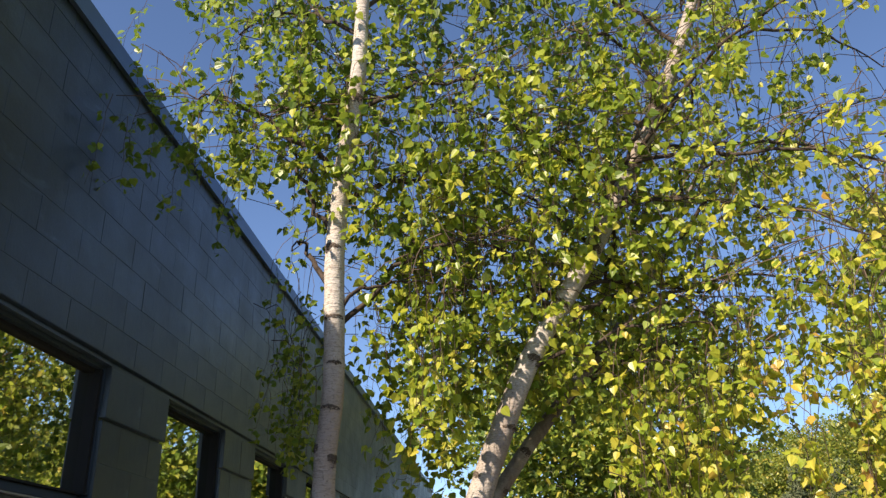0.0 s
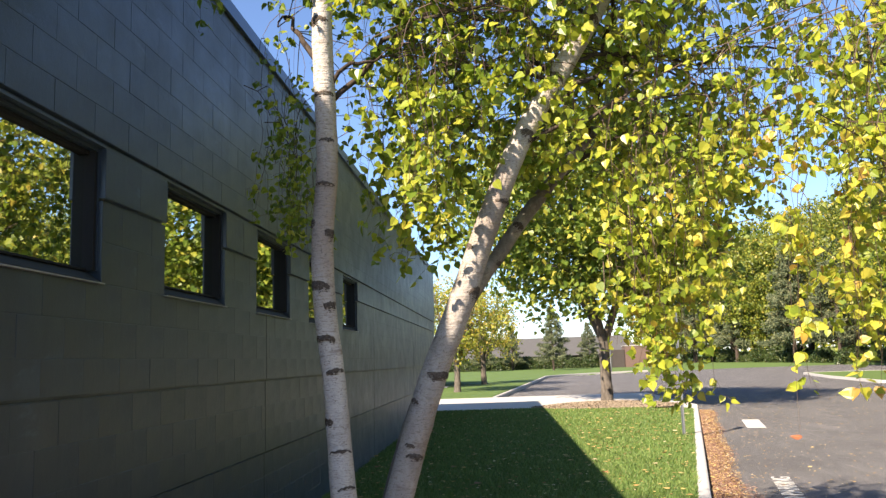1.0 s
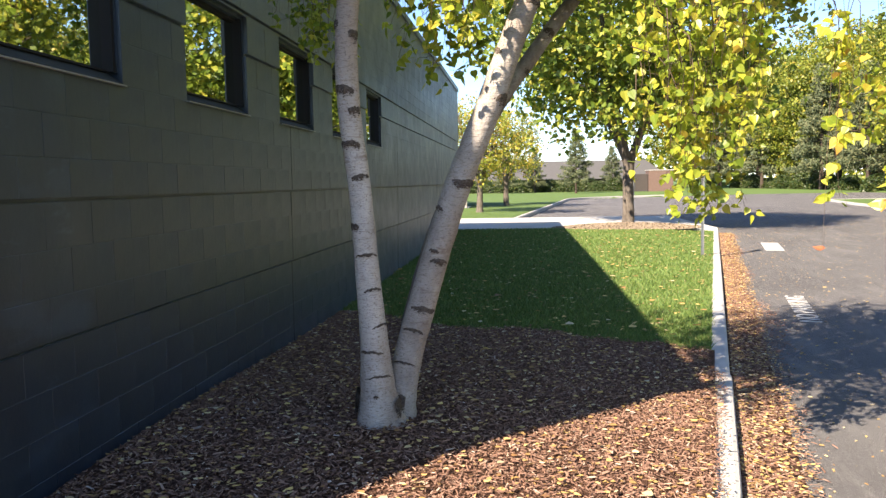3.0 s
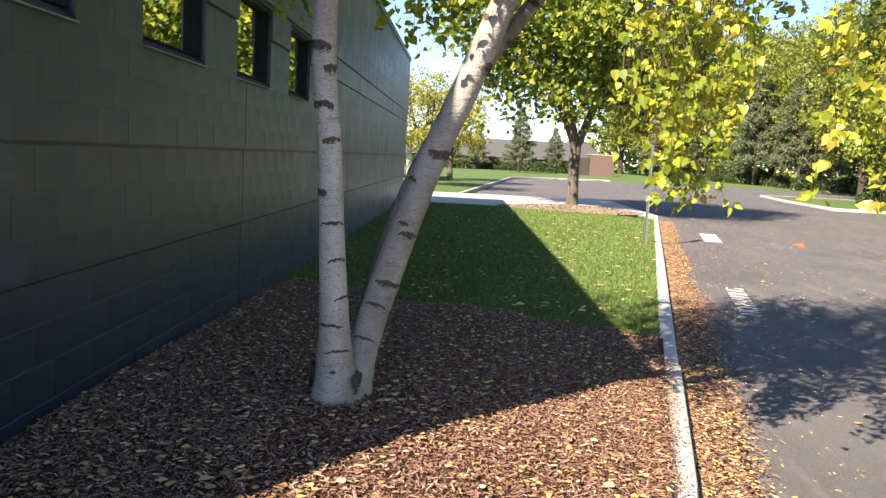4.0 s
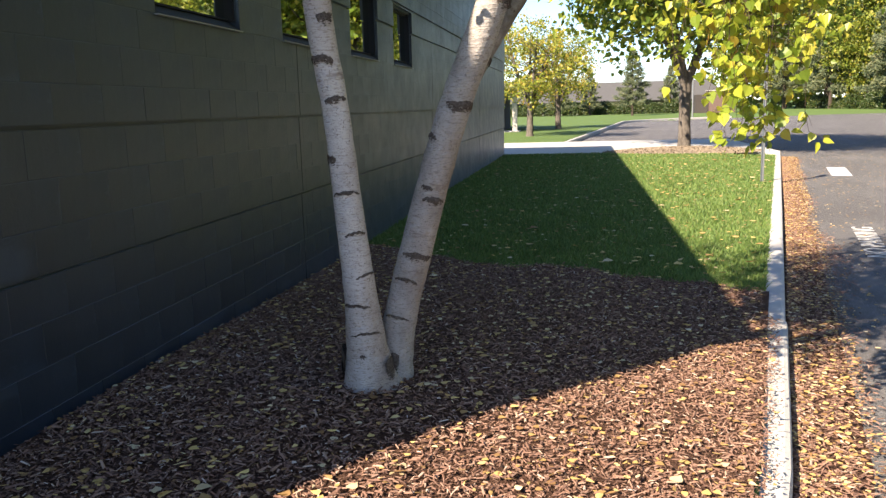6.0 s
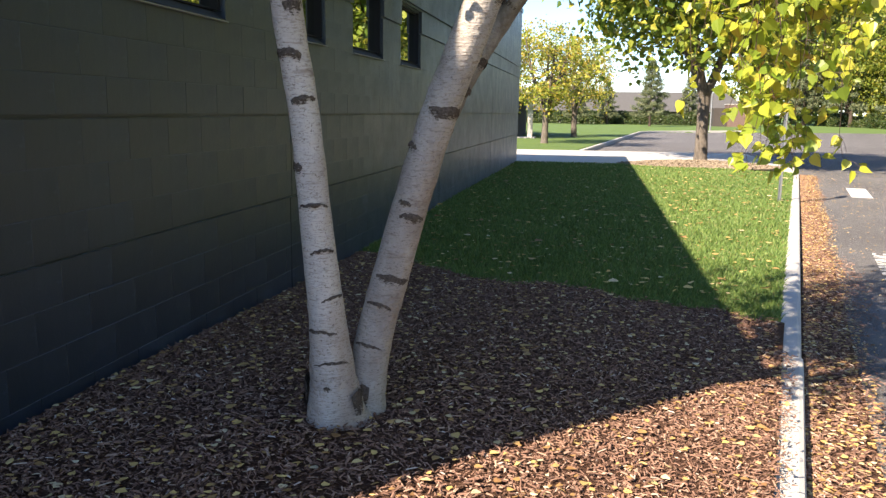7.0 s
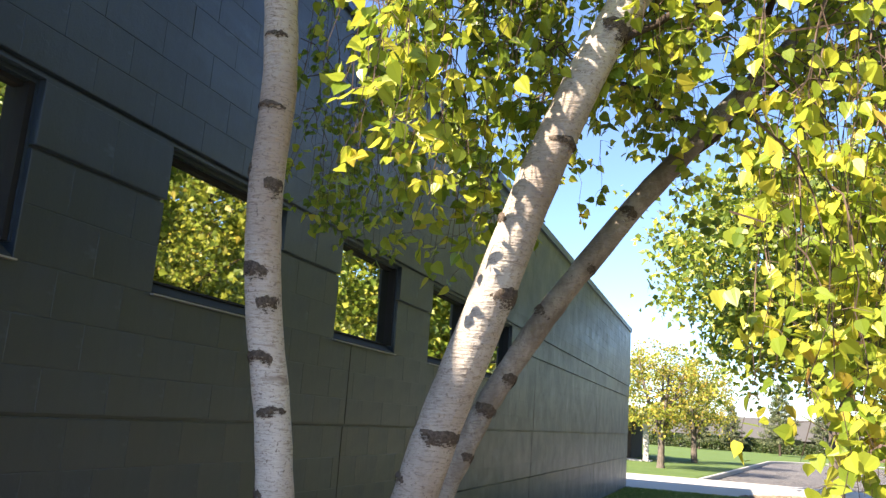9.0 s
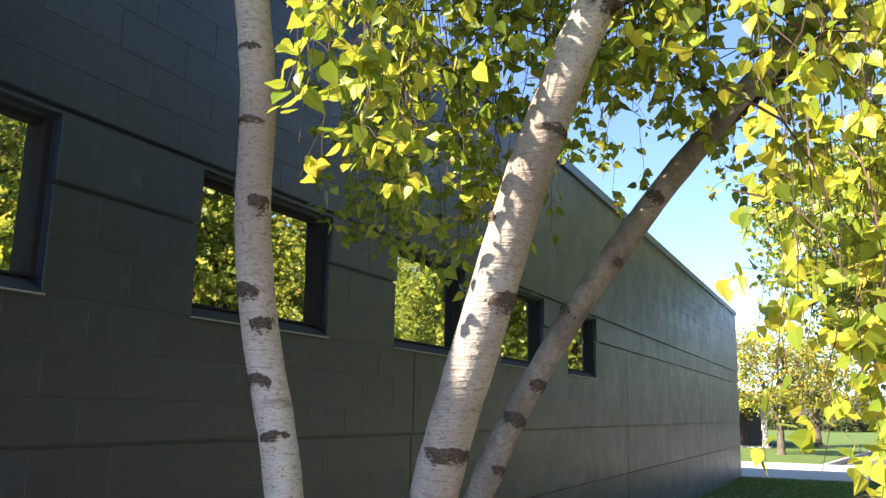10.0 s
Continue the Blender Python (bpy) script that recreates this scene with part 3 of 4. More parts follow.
def scar(S, parent, z, ang, w, h, up=1):
    """A dark crescent of torn bark that hugs the stem; ang: degrees round it, 0 faces -y, 90 faces +x."""
    i = int(np.argmin(abs(S[:, 2] - z)))
    c, r = S[i, :3], S[i, 3]
    t = S[min(i + 2, len(S) - 1), :3] - S[max(i - 2, 0), :3]
    t /= np.linalg.norm(t)
    V, n, m = [], 22, 8
    for k in range(n):
        u = -1 + 2 * k / (n - 1)
        a = radians(ang) + u * w / r / 2
        out = np.array((math.sin(a), -math.cos(a), 0))
        out -= t * out.dot(t)
        out /= np.linalg.norm(out)
        thick = h * 1.3 * (1 - u * u) ** 0.5 * (1 + 0.5 * noise.noise((u * 3, z * 7, 1))) + 0.006
        lip = h * 0.5 - up * 0.17 * w * u * u + 0.007 * noise.noise((u * 4, z * 5, 2))
        for q in range(m):
            s_ = q / (m - 1)
            lift = -0.0035 + 0.0085 * math.sin(math.pi * s_ ** 1.8) ** 0.7 * (1 - u * u) ** 0.6 + 0.003 * noise.noise((u * 9, s_ * 6, z * 9))
            V.append(c - OFF + out * (r * 1.02 + lift) + t * (lip + (s_ - 1.0) * thick))
    F = [(a * m + b, a * m + b + 1, (a + 1) * m + b + 1, (a + 1) * m + b) for a in range(n - 1) for b in range(m - 1)]
    me = mesh_of("bark_scar", V, F, M_SCAR, True)
    uv = me.uv_layers.new(name="lip")
    for lp in me.loops:
        uv.data[lp.index].uv = (lp.vertex_index // m / (n - 1), lp.vertex_index % m / (m - 1))
    return link("bark_scar", me, parent, "dark crescent bark scar")


for z, a, w, h in ((0.33, 20, 0.15, 0.012), (0.48, -10, 0.13, 0.016), (0.62, 50, 0.10, 0.012), (0.86, 30, 0.09, 0.014), (1.02, 10, 0.12, 0.014), (1.20, -60, 0.08, 0.05), (1.42, 28, 0.09, 0.032), (1.62, -20, 0.12, 0.045), (1.76, 48, 0.07, 0.06), (1.88, -30, 0.13, 0.09),
                   (2.12, 60, 0.06, 0.09), (2.19, -70, 0.06, 0.05), (2.39, 0, 0.10, 0.026), (2.62, 15, 0.07, 0.02), (2.84, 10, 0.1, 0.03), (3.2, -20, 0.1, 0.05), (3.55, 20, 0.1, 0.04), (3.95, 0, 0.11, 0.06)):
    scar(S_LEFT, trunk_left, z, a, w * 1.3, min(h * 1.2, 0.075))
for z, a, w, h in ((0.40, 0, 0.13, 0.012), (0.60, 10, 0.14, 0.025), (0.71, 20, 0.15, 0.045), (0.98, 25, 0.09, 0.035), (1.06, -10, 0.05, 0.02), (1.25, -50, 0.06, 0.03), (1.42, 45, 0.15, 0.06), (1.83, 70, 0.15, 0.07), (2.05, -60, 0.07, 0.035), (2.3, 60, 0.12, 0.03), (2.62, 50, 0.12, 0.08), (2.9, -10, 0.12, 0.05), (3.25, 0, 0.12, 0.09), (3.7, 20, 0.12, 0.16), (4.1, -20, 0.1, 0.12)):
    scar(S_RIGHT, trunk_right, z, a, w * 1.25, min(h * 1.15, 0.075))
for z, a, w, h in ((1.1, 20, 0.08, 0.04), (1.3, 60, 0.08, 0.05), (1.48, 30, 0.1, 0.05), (1.62, 70, 0.09, 0.06), (1.86, -20, 0.1, 0.07), (2.05, 40, 0.08, 0.04), (2.28, 10, 0.08, 0.05)):
    scar(S_THIRD, trunk_third, z, a, w * 1.25, min(h * 1.2, 0.06))


def stub(c, d, r, parent):
    """A broken branch stub."""
    c, d = np.array(c) - OFF, np.array(d, float)
    d /= np.linalg.norm(d)
    P = np.stack([c + d * k for k in (-0.03, 0.0, 0.02, 0.035, 0.04)])
    V, F = tube(P, [r * 1.5, r * 1.25, r, r * 0.8, 0.002], 10, 0.12, rng)
    return link("branch_stub", mesh_of("branch_stub", V, F, M_SCAR, True), parent, "black broken branch stub")


stub((0.15, 4.25, 1.815), (0.9, -0.4, 0.3), 0.026, trunk_right)
stub((0.49, 4.2, 2.55), (0.9, -0.3, -0.6), 0.022, trunk_right)
scar(S_LEFT, trunk_left, 0.15, -80, 0.13, 0.20)
scar(S_LEFT, trunk_left, 0.10, -95, 0.10, 0.16)
scar(S_LEFT, trunk_left, 0.24, 5, 0.03, 0.018)
scar(S_LEFT, trunk_left, 0.12, 75, 0.08, 0.16)
scar(S_RIGHT, trunk_right, 0.10, -5, 0.09, 0.24)

# limbs, hanging twigs and leaves
twigs, foliage = Soup(), Soup()


def limb(start, end, r0, sag=0.25, n=14, name="branch"):
    a, b = np.array(start, float), np.array(end, float)
    u = np.linspace(0, 1, n)[:, None]
    P = a + (b - a) * u
    P[:, 2] += sag * np.sin(np.pi * u[:, 0]) * np.linalg.norm(b - a) * 0.5
    P += np.cumsum(rng.normal(0, 0.02, (n, 3)), 0)
    V, F = tube(P - OFF, np.linspace(r0, 0.004, n), 7, 0.08, rng)
    link(name, mesh_of(name, V, F, M_DARKBARK, True), birch)
    return P


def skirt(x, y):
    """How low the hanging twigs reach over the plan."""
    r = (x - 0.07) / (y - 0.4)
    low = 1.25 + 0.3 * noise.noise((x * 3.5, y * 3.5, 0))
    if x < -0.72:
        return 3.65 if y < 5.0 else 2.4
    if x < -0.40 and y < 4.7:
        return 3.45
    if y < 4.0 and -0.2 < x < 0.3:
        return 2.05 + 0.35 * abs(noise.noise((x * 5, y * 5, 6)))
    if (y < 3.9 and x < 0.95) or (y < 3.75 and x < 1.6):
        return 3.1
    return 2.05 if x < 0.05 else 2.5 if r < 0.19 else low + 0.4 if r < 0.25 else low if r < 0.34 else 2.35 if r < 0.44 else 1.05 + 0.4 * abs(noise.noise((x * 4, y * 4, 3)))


def strand(p, length, dense=1.0, drift=None):
    """A thin hanging twig with short side twigs and leaves along them."""
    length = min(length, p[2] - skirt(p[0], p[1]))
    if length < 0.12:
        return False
    n = max(4, int(length / 0.07))
    d = np.array(drift if drift is not None else rng.normal(0, 0.25, 3) * (1, 1, 0))
    u = np.linspace(0, 1, n)[:, None]
    P = np.array(p) + d * (u ** 0.6) * length * 0.6 + np.array((0, 0, -1)) * u * length
    P += np.cumsum(rng.normal(0, 0.013, (n, 3)), 0)
    twigs.add(*tube(P - OFF, np.linspace(0.0022, 0.0010, n), 3))
    for _ in range(max(2, int(length * 15 * dense))):
        i = int(rng.integers(n // 6, n))
        side = rng.normal(0, 1, 3) * (1, 1, 0.3)
        side *= rng.uniform(0.03, 0.11) / (np.linalg.norm(side) + 1e-6)
        q = P[i] + side + (0, 0, -rng.uniform(0.0, 0.07))
        twigs.add(*tube(np.stack([P[i], P[i] * 0.45 + q * 0.55 + (0, 0, 0.012), q]) - OFF, [0.0011, 0.0009, 0.0007], 3))
        k = int(rng.integers(2, 5))
        v = rng.uniform(0.35, 1.05, (k, 1))
        Q = P[i] + (q - P[i]) * v + rng.normal(0, 0.014, (k, 3))
        foliage.add(*leaves(Q - OFF, 0.045, rng, 0.45, 0.35, LEAF, 1.3))
    return True


def at_height(S, z):
    return S[int(np.argmin(abs(S[:, 2] - z))), :3]


BOUGHS = []
for S, zs, spread in ((S_LEFT, np.linspace(2.75, 6.0, 15), 1.35), (S_RIGHT, np.linspace(2.75, 6.0, 17), 1.55), (S_THIRD, np.linspace(2.4, 4.6, 10), 1.4)):
    for k, z in enumerate(zs):
        a = at_height(S, z)
        ang = k * 2.4 + rng.uniform(-0.4, 0.4)
        ln = spread * rng.uniform(0.6, 1.1) * (1.15 - 0.05 * (z - 2.5))
        e = a + np.array((math.cos(ang) * ln, math.sin(ang) * ln, ln * rng.uniform(0.15, 0.6)))
        e[1] = max(e[1], 3.75 + 0.3 * rng.uniform())
        if e[0] < -0.9 and z < 3.9:
            e[0] = -0.9 + 0.2 * rng.uniform()
        if e[0] < -1.45:
            e[0] = -1.45 + 0.3 * rng.uniform()
        BOUGHS.append(limb(a, e, 0.014 * (1.25 - 0.1 * (z - 2.5)), 0.3))
# long limbs that carry the curtains over the drive
for a, e in (((0.43, 4.23, 2.6), (1.35, 4.1, 2.75)), ((0.7, 4.22, 3.05), (1.55, 4.45, 2.9)), ((1.0, 4.2, 3.55), (2.2, 3.75, 3.1)), ((1.1, 4.2, 3.75), (2.5, 3.5, 3.2)),
             ((1.15, 4.2, 3.85), (2.7, 4.3, 3.6)), ((0.76, 5.2, 2.78), (2.1, 4.9, 2.9)), ((1.2, 5.35, 3.3), (2.9, 5.6, 3.4)), ((-0.56, 3.94, 2.83), (-0.05, 3.95, 3.0)), ((-0.5, 3.78, 3.6), (-1.35, 3.7, 4.25)), ((0.6, 4.22, 2.9), (0.0, 4.3, 2.95))):
    BOUGHS.append(limb(a, e, 0.014, 0.2))
for P in BOUGHS:
    n = len(P)
    for k in range(n // 4, n):
        for _ in range(2 if P[k][0] > 1.25 and P[k][2] > 3.0 else 3 if P[k][2] > 3.0 else 1):
            p = P[k] + rng.normal(0, 0.05, 3)
            side = rng.normal(0, 0.35, 3) * (1, 1, 0.35) + (0, 0, 0.08)
            q = p + side
            q[0] = max(q[0], -1.75)
            q[1] = max(q[1], 3.65 if q[0] < 1.2 else 3.45)
            if strand(q, float(rng.uniform(0.25, 0.85)), 0.85 if q[0] > 1.25 and q[2] > 2.9 else 1.15):
                twigs.add(*tube(np.stack([P[k], (P[k] + q) / 2 + (0, 0, 0.04), q]) - OFF, [0.0035, 0.003, 0.0025], 3))
# low curtains beside the drive and near the stems
for x, y, z, ln in ((0.86, 4.2, 2.5, 0.75), (0.95, 4.35, 2.45, 0.9), (1.02, 4.25, 2.4, 1.0), (1.08, 4.42, 2.35, 1.1), (1.15, 4.4, 2.4, 1.22), (1.2, 4.3, 2.5, 1.1), (1.27, 4.45, 2.45, 1.0), (1.33, 4.2, 2.5, 0.95), (1.42, 4.3, 2.5, 1.05), (1.5, 4.15, 2.5, 1.15),
                    (1.56, 4.1, 2.6, 1.2), (1.05, 3.95, 2.55, 0.8), (1.4, 4.0, 2.6, 0.8), (1.75, 3.8, 2.7, 1.1), (1.83, 3.75, 2.7, 1.45), (1.92, 3.7, 2.8, 1.6), (2.0, 3.65, 2.7, 1.35), (2.1, 3.7, 2.8, 1.5), (2.2, 3.6, 2.8, 1.45), (2.3, 3.7, 2.8, 1.3),
                    (-0.5, 4.1, 2.75, 0.62), (-0.45, 4.15, 2.7, 0.75), (-0.3, 4.2, 2.75, 0.55), (-0.18, 4.27, 2.7, 0.6), (-0.08, 4.45, 2.7, 0.75), (0.0, 4.6, 2.6, 0.7), (0.15, 4.75, 2.5, 0.6), (0.3, 4.6, 2.7, 0.65), (0.43, 4.5, 2.65, 0.6),
                    (-1.15, 5.6, 3.1, 0.7), (-1.2, 5.9, 3.0, 0.7), (-0.35, 4.3, 2.75, 0.7), (-0.2, 4.5, 2.75, 0.8), (0.05, 4.5, 2.7, 0.7), (-0.42, 4.25, 2.7, 0.6), (-0.1, 4.65, 2.6, 0.75), (0.12, 4.55, 2.6, 0.65), (0.3, 4.75, 2.6, 0.75)):
    if strand((x, y, z), ln, 1.15, rng.normal(0, 0.07, 3) * (1, 1, 0)):
        d = rng.normal(0, 0.06, 3) * (1, 1, 0.3)
        twigs.add(*tube(np.array([(x, y, z), (x + d[0], y + d[1], z + 0.13), (x + 2.5 * d[0], y + 2.5 * d[1], z + 0.24 + d[2])]) - OFF, [0.002, 0.003, 0.0035], 3))
for x0, x1, y0, y1, z0, z1, k in ((1.25, 1.75, 3.75, 4.3, 2.3, 3.0, 16), (1.7, 2.6, 3.4, 4.2, 1.9, 3.2, 62), (0.85, 1.42, 3.95, 4.7, 1.8, 2.7, 46), (-0.5, 0.6, 4.1, 4.8, 2.5, 3.2, 26), (-0.14, 0.1, 3.5, 3.98, 2.5, 2.95, 11), (-0.2, 0.7, 4.5, 5.1, 2.5, 3.1, 16), (-0.3, 1.1, 3.9, 5.2, 3.0, 4.8, 70), (-1.4, -0.95, 5.3, 6.3, 2.8, 3.4, 14), (-1.6, -0.95, 4.4, 6.2, 3.3, 4.2, 22), (1.6, 3.2, 4.6, 7.5, 2.9, 4.2, 20)):
    for _ in range(k):
        p = np.array((rng.uniform(x0, x1), rng.uniform(y0, y1), rng.uniform(z0, z1)))
        if strand(p, rng.uniform(0.4, 0.95), 0.85, rng.normal(0, 0.08, 3) * (1, 1, 0)):
            d = rng.normal(0, 0.09, 3) * (1, 1, 0.2)
            twigs.add(*tube(np.stack([p, p + d * 0.4 + (0, 0, 0.1), p + d + (0, 0, 0.17), p + d * 2.2 + (0, 0, 0.2)]) - OFF, [0.002, 0.0025, 0.003, 0.0035], 3))
tagged(link("twig_tangle", twigs.mesh("twig_tangle", M_TWIG), birch, "thin brown hanging twigs"), kind="stuff")
tagged(link("foliage", foliage.mesh("foliage", M_BIRCHLEAF), birch, "yellow-green birch leaves"), kind="stuff")


# ---- other trees ----
def make_tree(name, h, crown_r, crown_z0, trunk_r, nclump, per, size, leaf, bark, seed, label, forks=3, fork_z=0.22, gap=0.0, squash=1.0):
    g = np.random.default_rng(seed)
    e = empty(name, (0, 0, 0), label, "tree")
    fz = h * fork_z
    pts = [(0, 0, -0.15, trunk_r * 1.5), (0, 0, 0.12, trunk_r * 1.12), (0.02, 0.03, fz * 0.55, trunk_r), (0.03, 0.02, fz, trunk_r * 0.92)]
    S = spline(pts, 16)
    V, F = tube(S[:, :3], S[:, 3], 14, 0.06, g)
    link("trunk", mesh_of("trunk", V, F, bark, True), e)
    tips = []
    B = Soup()
    for k in range(forks):
        a = 2 * np.pi * k / forks + g.uniform(-0.5, 0.5)
        top = np.array((math.cos(a) * crown_r * 0.45, math.sin(a) * crown_r * 0.45, h * g.uniform(0.72, 0.92)))
        mid = np.array((math.cos(a) * crown_r * 0.28, math.sin(a) * crown_r * 0.28, fz + (h - fz) * 0.4))
        S = spline([(0.03, 0.02, fz * 0.93, trunk_r * 0.75), (*mid, trunk_r * 0.45), (*top, trunk_r * 0.12)], 14)
        V, F = tube(S[:, :3], S[:, 3], 9, 0.06, g)
        link("limb", mesh_of("limb", V, F, bark, True), e)
        for q in range(9):
            i = 3 + q
            b = S[i, :3]
            ang = g.uniform(0, 6.28)
            ln = crown_r * g.uniform(0.35, 0.75)
            c = b + np.array((math.cos(ang) * ln, math.sin(ang) * ln, ln * g.uniform(0.0, 0.6)))
            m = (b + c) / 2 + (0, 0, 0.1)
            B.add(*tube(np.stack([b, m, c]), [S[i, 3] * 0.5, S[i, 3] * 0.35, 0.01], 5))
            tips += [m, c]
    link("branches", B.mesh("branches", bark, True), e)
    # clumps fill an uneven dome, held to the branch tips
    tips = np.array(tips)
    cz = (crown_z0 + h) / 2
    hz = (h - crown_z0) / 2
    C = []
    while len(C) < nclump:
        if g.uniform() < 0.45:
            p = tips[g.integers(len(tips))] + g.normal(0, crown_r * 0.16, 3)
        else:
            d = g.normal(size=3)
            d /= np.linalg.norm(d)
            rr = g.uniform(0.45, 1.0) ** 0.5 * (1 + 0.22 * noise.noise((d[0] * 2.2 + seed, d[1] * 2.2, d[2] * 2.2)))
            p = np.array((d[0] * crown_r * rr, d[1] * crown_r * rr * squash, cz + d[2] * hz * rr))
        if p[2] < crown_z0 - 0.3 or noise.noise((p[0] * 0.9 + seed, p[1] * 0.9, p[2] * 0.9)) < gap - 0.25:
            continue
        C.append(p)
    C = np.array(C)
    P = np.repeat(C, per, 0) + g.normal(0, crown_r * 0.085, (len(C) * per, 3)) * (1, 1, 0.6)
    V, F = leaves(P, size, g, 0.35, 0.4, BLADE, 1.0)
    tagged(link("crown", mesh_of("crown", V, F, leaf), e), "dense leafy crown", kind="stuff")
    return e


def place(ob, x, y, z=None, turn=0.0, s=1.0):
    ob.matrix_basis = Matrix.LocRotScale((x, y, float(ground_z(x, y)) if z is None else z), Euler((0, 0, turn)), (s, s, s))
    return ob


maple = make_tree("maple_tree", 9.5, 4.7, 3.15, 0.175, 820, 30, 0.19, M_MAPLELEAF, M_BARK, 3, "green maple with a forked trunk in a mulch ring", 5, 0.21, 0.12)
place(maple, 3.95, 29.0, -0.22, 0.6, 1.12)
ring = bmesh.new()
bmesh.ops.create_circle(ring, cap_ends=True, radius=1.9, segments=36)
for v in ring.verts:
    v.co.x *= 1.25 + 0.05 * math.sin(v.co.y * 4)
    v.co.y *= 0.85
rim = ring.faces[:]
bmesh.ops.poke(ring, faces=rim, offset=0.13)
bmesh.ops.subdivide_edges(ring, edges=ring.edges[:], cuts=5, use_grid_fill=True)
lumps = random.Random(71)
for v in ring.verts:
    r = math.hypot(v.co.x / 2.35, v.co.y / 1.6)
    if r < 0.93:
        v.co.z = 0.13 * (1 - r * r) + lumps.uniform(-0.02, 0.025)
mr = part("mulch_ring", ring, M_DRYMULCH, None)
mr.location = (3.7, 27.6, -0.215)
tagged(mr, "low ring of pale dry mulch round the maple", "mulch ring", kind="structure")

g6 = np.random.default_rng(72)
a = g6.uniform(0, 6.28, 5200)
q = g6.uniform(0, 1.08, 5200) ** 0.6
P = np.column_stack([np.cos(a) * 2.35 * q, np.sin(a) * 1.6 * q, 0.13 * np.clip(1 - q * q, 0, 1) + 0.012])
V, F = flat_bits(P, 0.11, 0.035, g6, 0.3)
tagged(link("ring_chips", mesh_of("ring_chips", V, F, M_DRYMULCH), mr), "loose dry mulch chips", kind="stuff")

yellow = make_tree("yellow_tree", 6.4, 2.6, 1.5, 0.17, 270, 26, 0.13, M_YELLOWLEAF, M_BARK, 5, "young tree with yellow autumn leaves on the far lawn", 5, 0.24, 0.1)
place(yellow, -2.1, 44.0)
for x, y, s, tr in ((-0.9, 56, 1.05, 1.0), (-6.0, 50, 1.1, 2.2), (-10.5, 60, 1.2, 3.1)):
    t2 = copy_thing(yellow, pose(0, 0, 0))
    place(t2, x, y, None, tr, s)
    tagged(t2, group="yellow trees on the far lawn")
tagged(yellow, group="yellow trees on the far lawn")

wood = make_tree("woodland_tree", 14, 5.0, 2.2, 0.28, 420, 50, 0.235, M_WOODLEAF, M_DARKBARK, 11, "tall green broadleaf tree at the edge of the drive", 4, 0.2, 0.02)
wood2 = make_tree("woodland_tree", 12, 4.4, 1.4, 0.22, 420, 48, 0.225, M_WOODLEAF, M_DARKBARK, 12, "broad yellow-green tree at the edge of the drive", 5, 0.15, 0.0)
wood3 = make_tree("woodland_tree", 10.5, 4.4, 1.0, 0.2, 420, 44, 0.2, M_MAPLELEAF, M_DARKBARK, 13, "dark green maple across the drive", 4, 0.15, -0.05)
place(wood, 42, 112, -0.33, 0.0, 1.5)
place(wood2, 24, 34, -0.3)
place(wood3, 23, 24, -0.3)
for src, x, y, tr, s in ((wood, 38, 134, 2.0, 1.6), (wood2, 33, 139, 0.6, 1.5), (wood, 43, 124, 3.3, 1.6), (wood2, 39, 119, 2.6, 1.5), (wood, 46, 111, 0.9, 1.5), (wood2, 44, 103, 4.0, 1.5), (wood, 50, 99, 4.0, 1.5), (wood2, 45, 90, 5.0, 1.3), (wood, 51, 87, 1.5, 1.4), (wood2, 44, 81, 0.3, 1.1),
                         (wood, 56, 104, 2.2, 1.6), (wood, 28, 146, 1.2, 1.5), (wood2, 51, 118, 3.9, 1.6), (wood2, 22.5, 14.5, 5.0, 0.9), (wood3, 26, 4, 1.5, 1.0), (wood3, 31, 30, 2.7, 1.15), (wood3, 30, 12, 0.4, 1.2), (wood3, 31, 47, 5.1, 1.0), (wood, 35, 20, 5.6, 1.0), (wood2, 24, -6, 1.9, 1.0), (wood, 33, 38, 0.2, 1.0), (wood, 26, 39.5, 4.4, 1.2), (wood2, 30.5, 48, 0.7, 1.3), (wood, 25.5, 28.5, 1.0, 1.1), (wood3, 24.5, 19.5, 3.0, 1.2), (wood, 27.5, 9, 2.0, 1.2), (wood3, 33, 60, 0.6, 1.3), (wood, 36, 74, 1.6, 1.3), (wood2, 43, 70, 2.6, 1.4)):
    place(copy_thing(src, pose(0, 0, 0)), x, y, -0.33, tr, s * (1.35 if y < 42 else 1.0))
for o in (wood, wood2, wood3):
    tagged(o, group="trees across the drive")


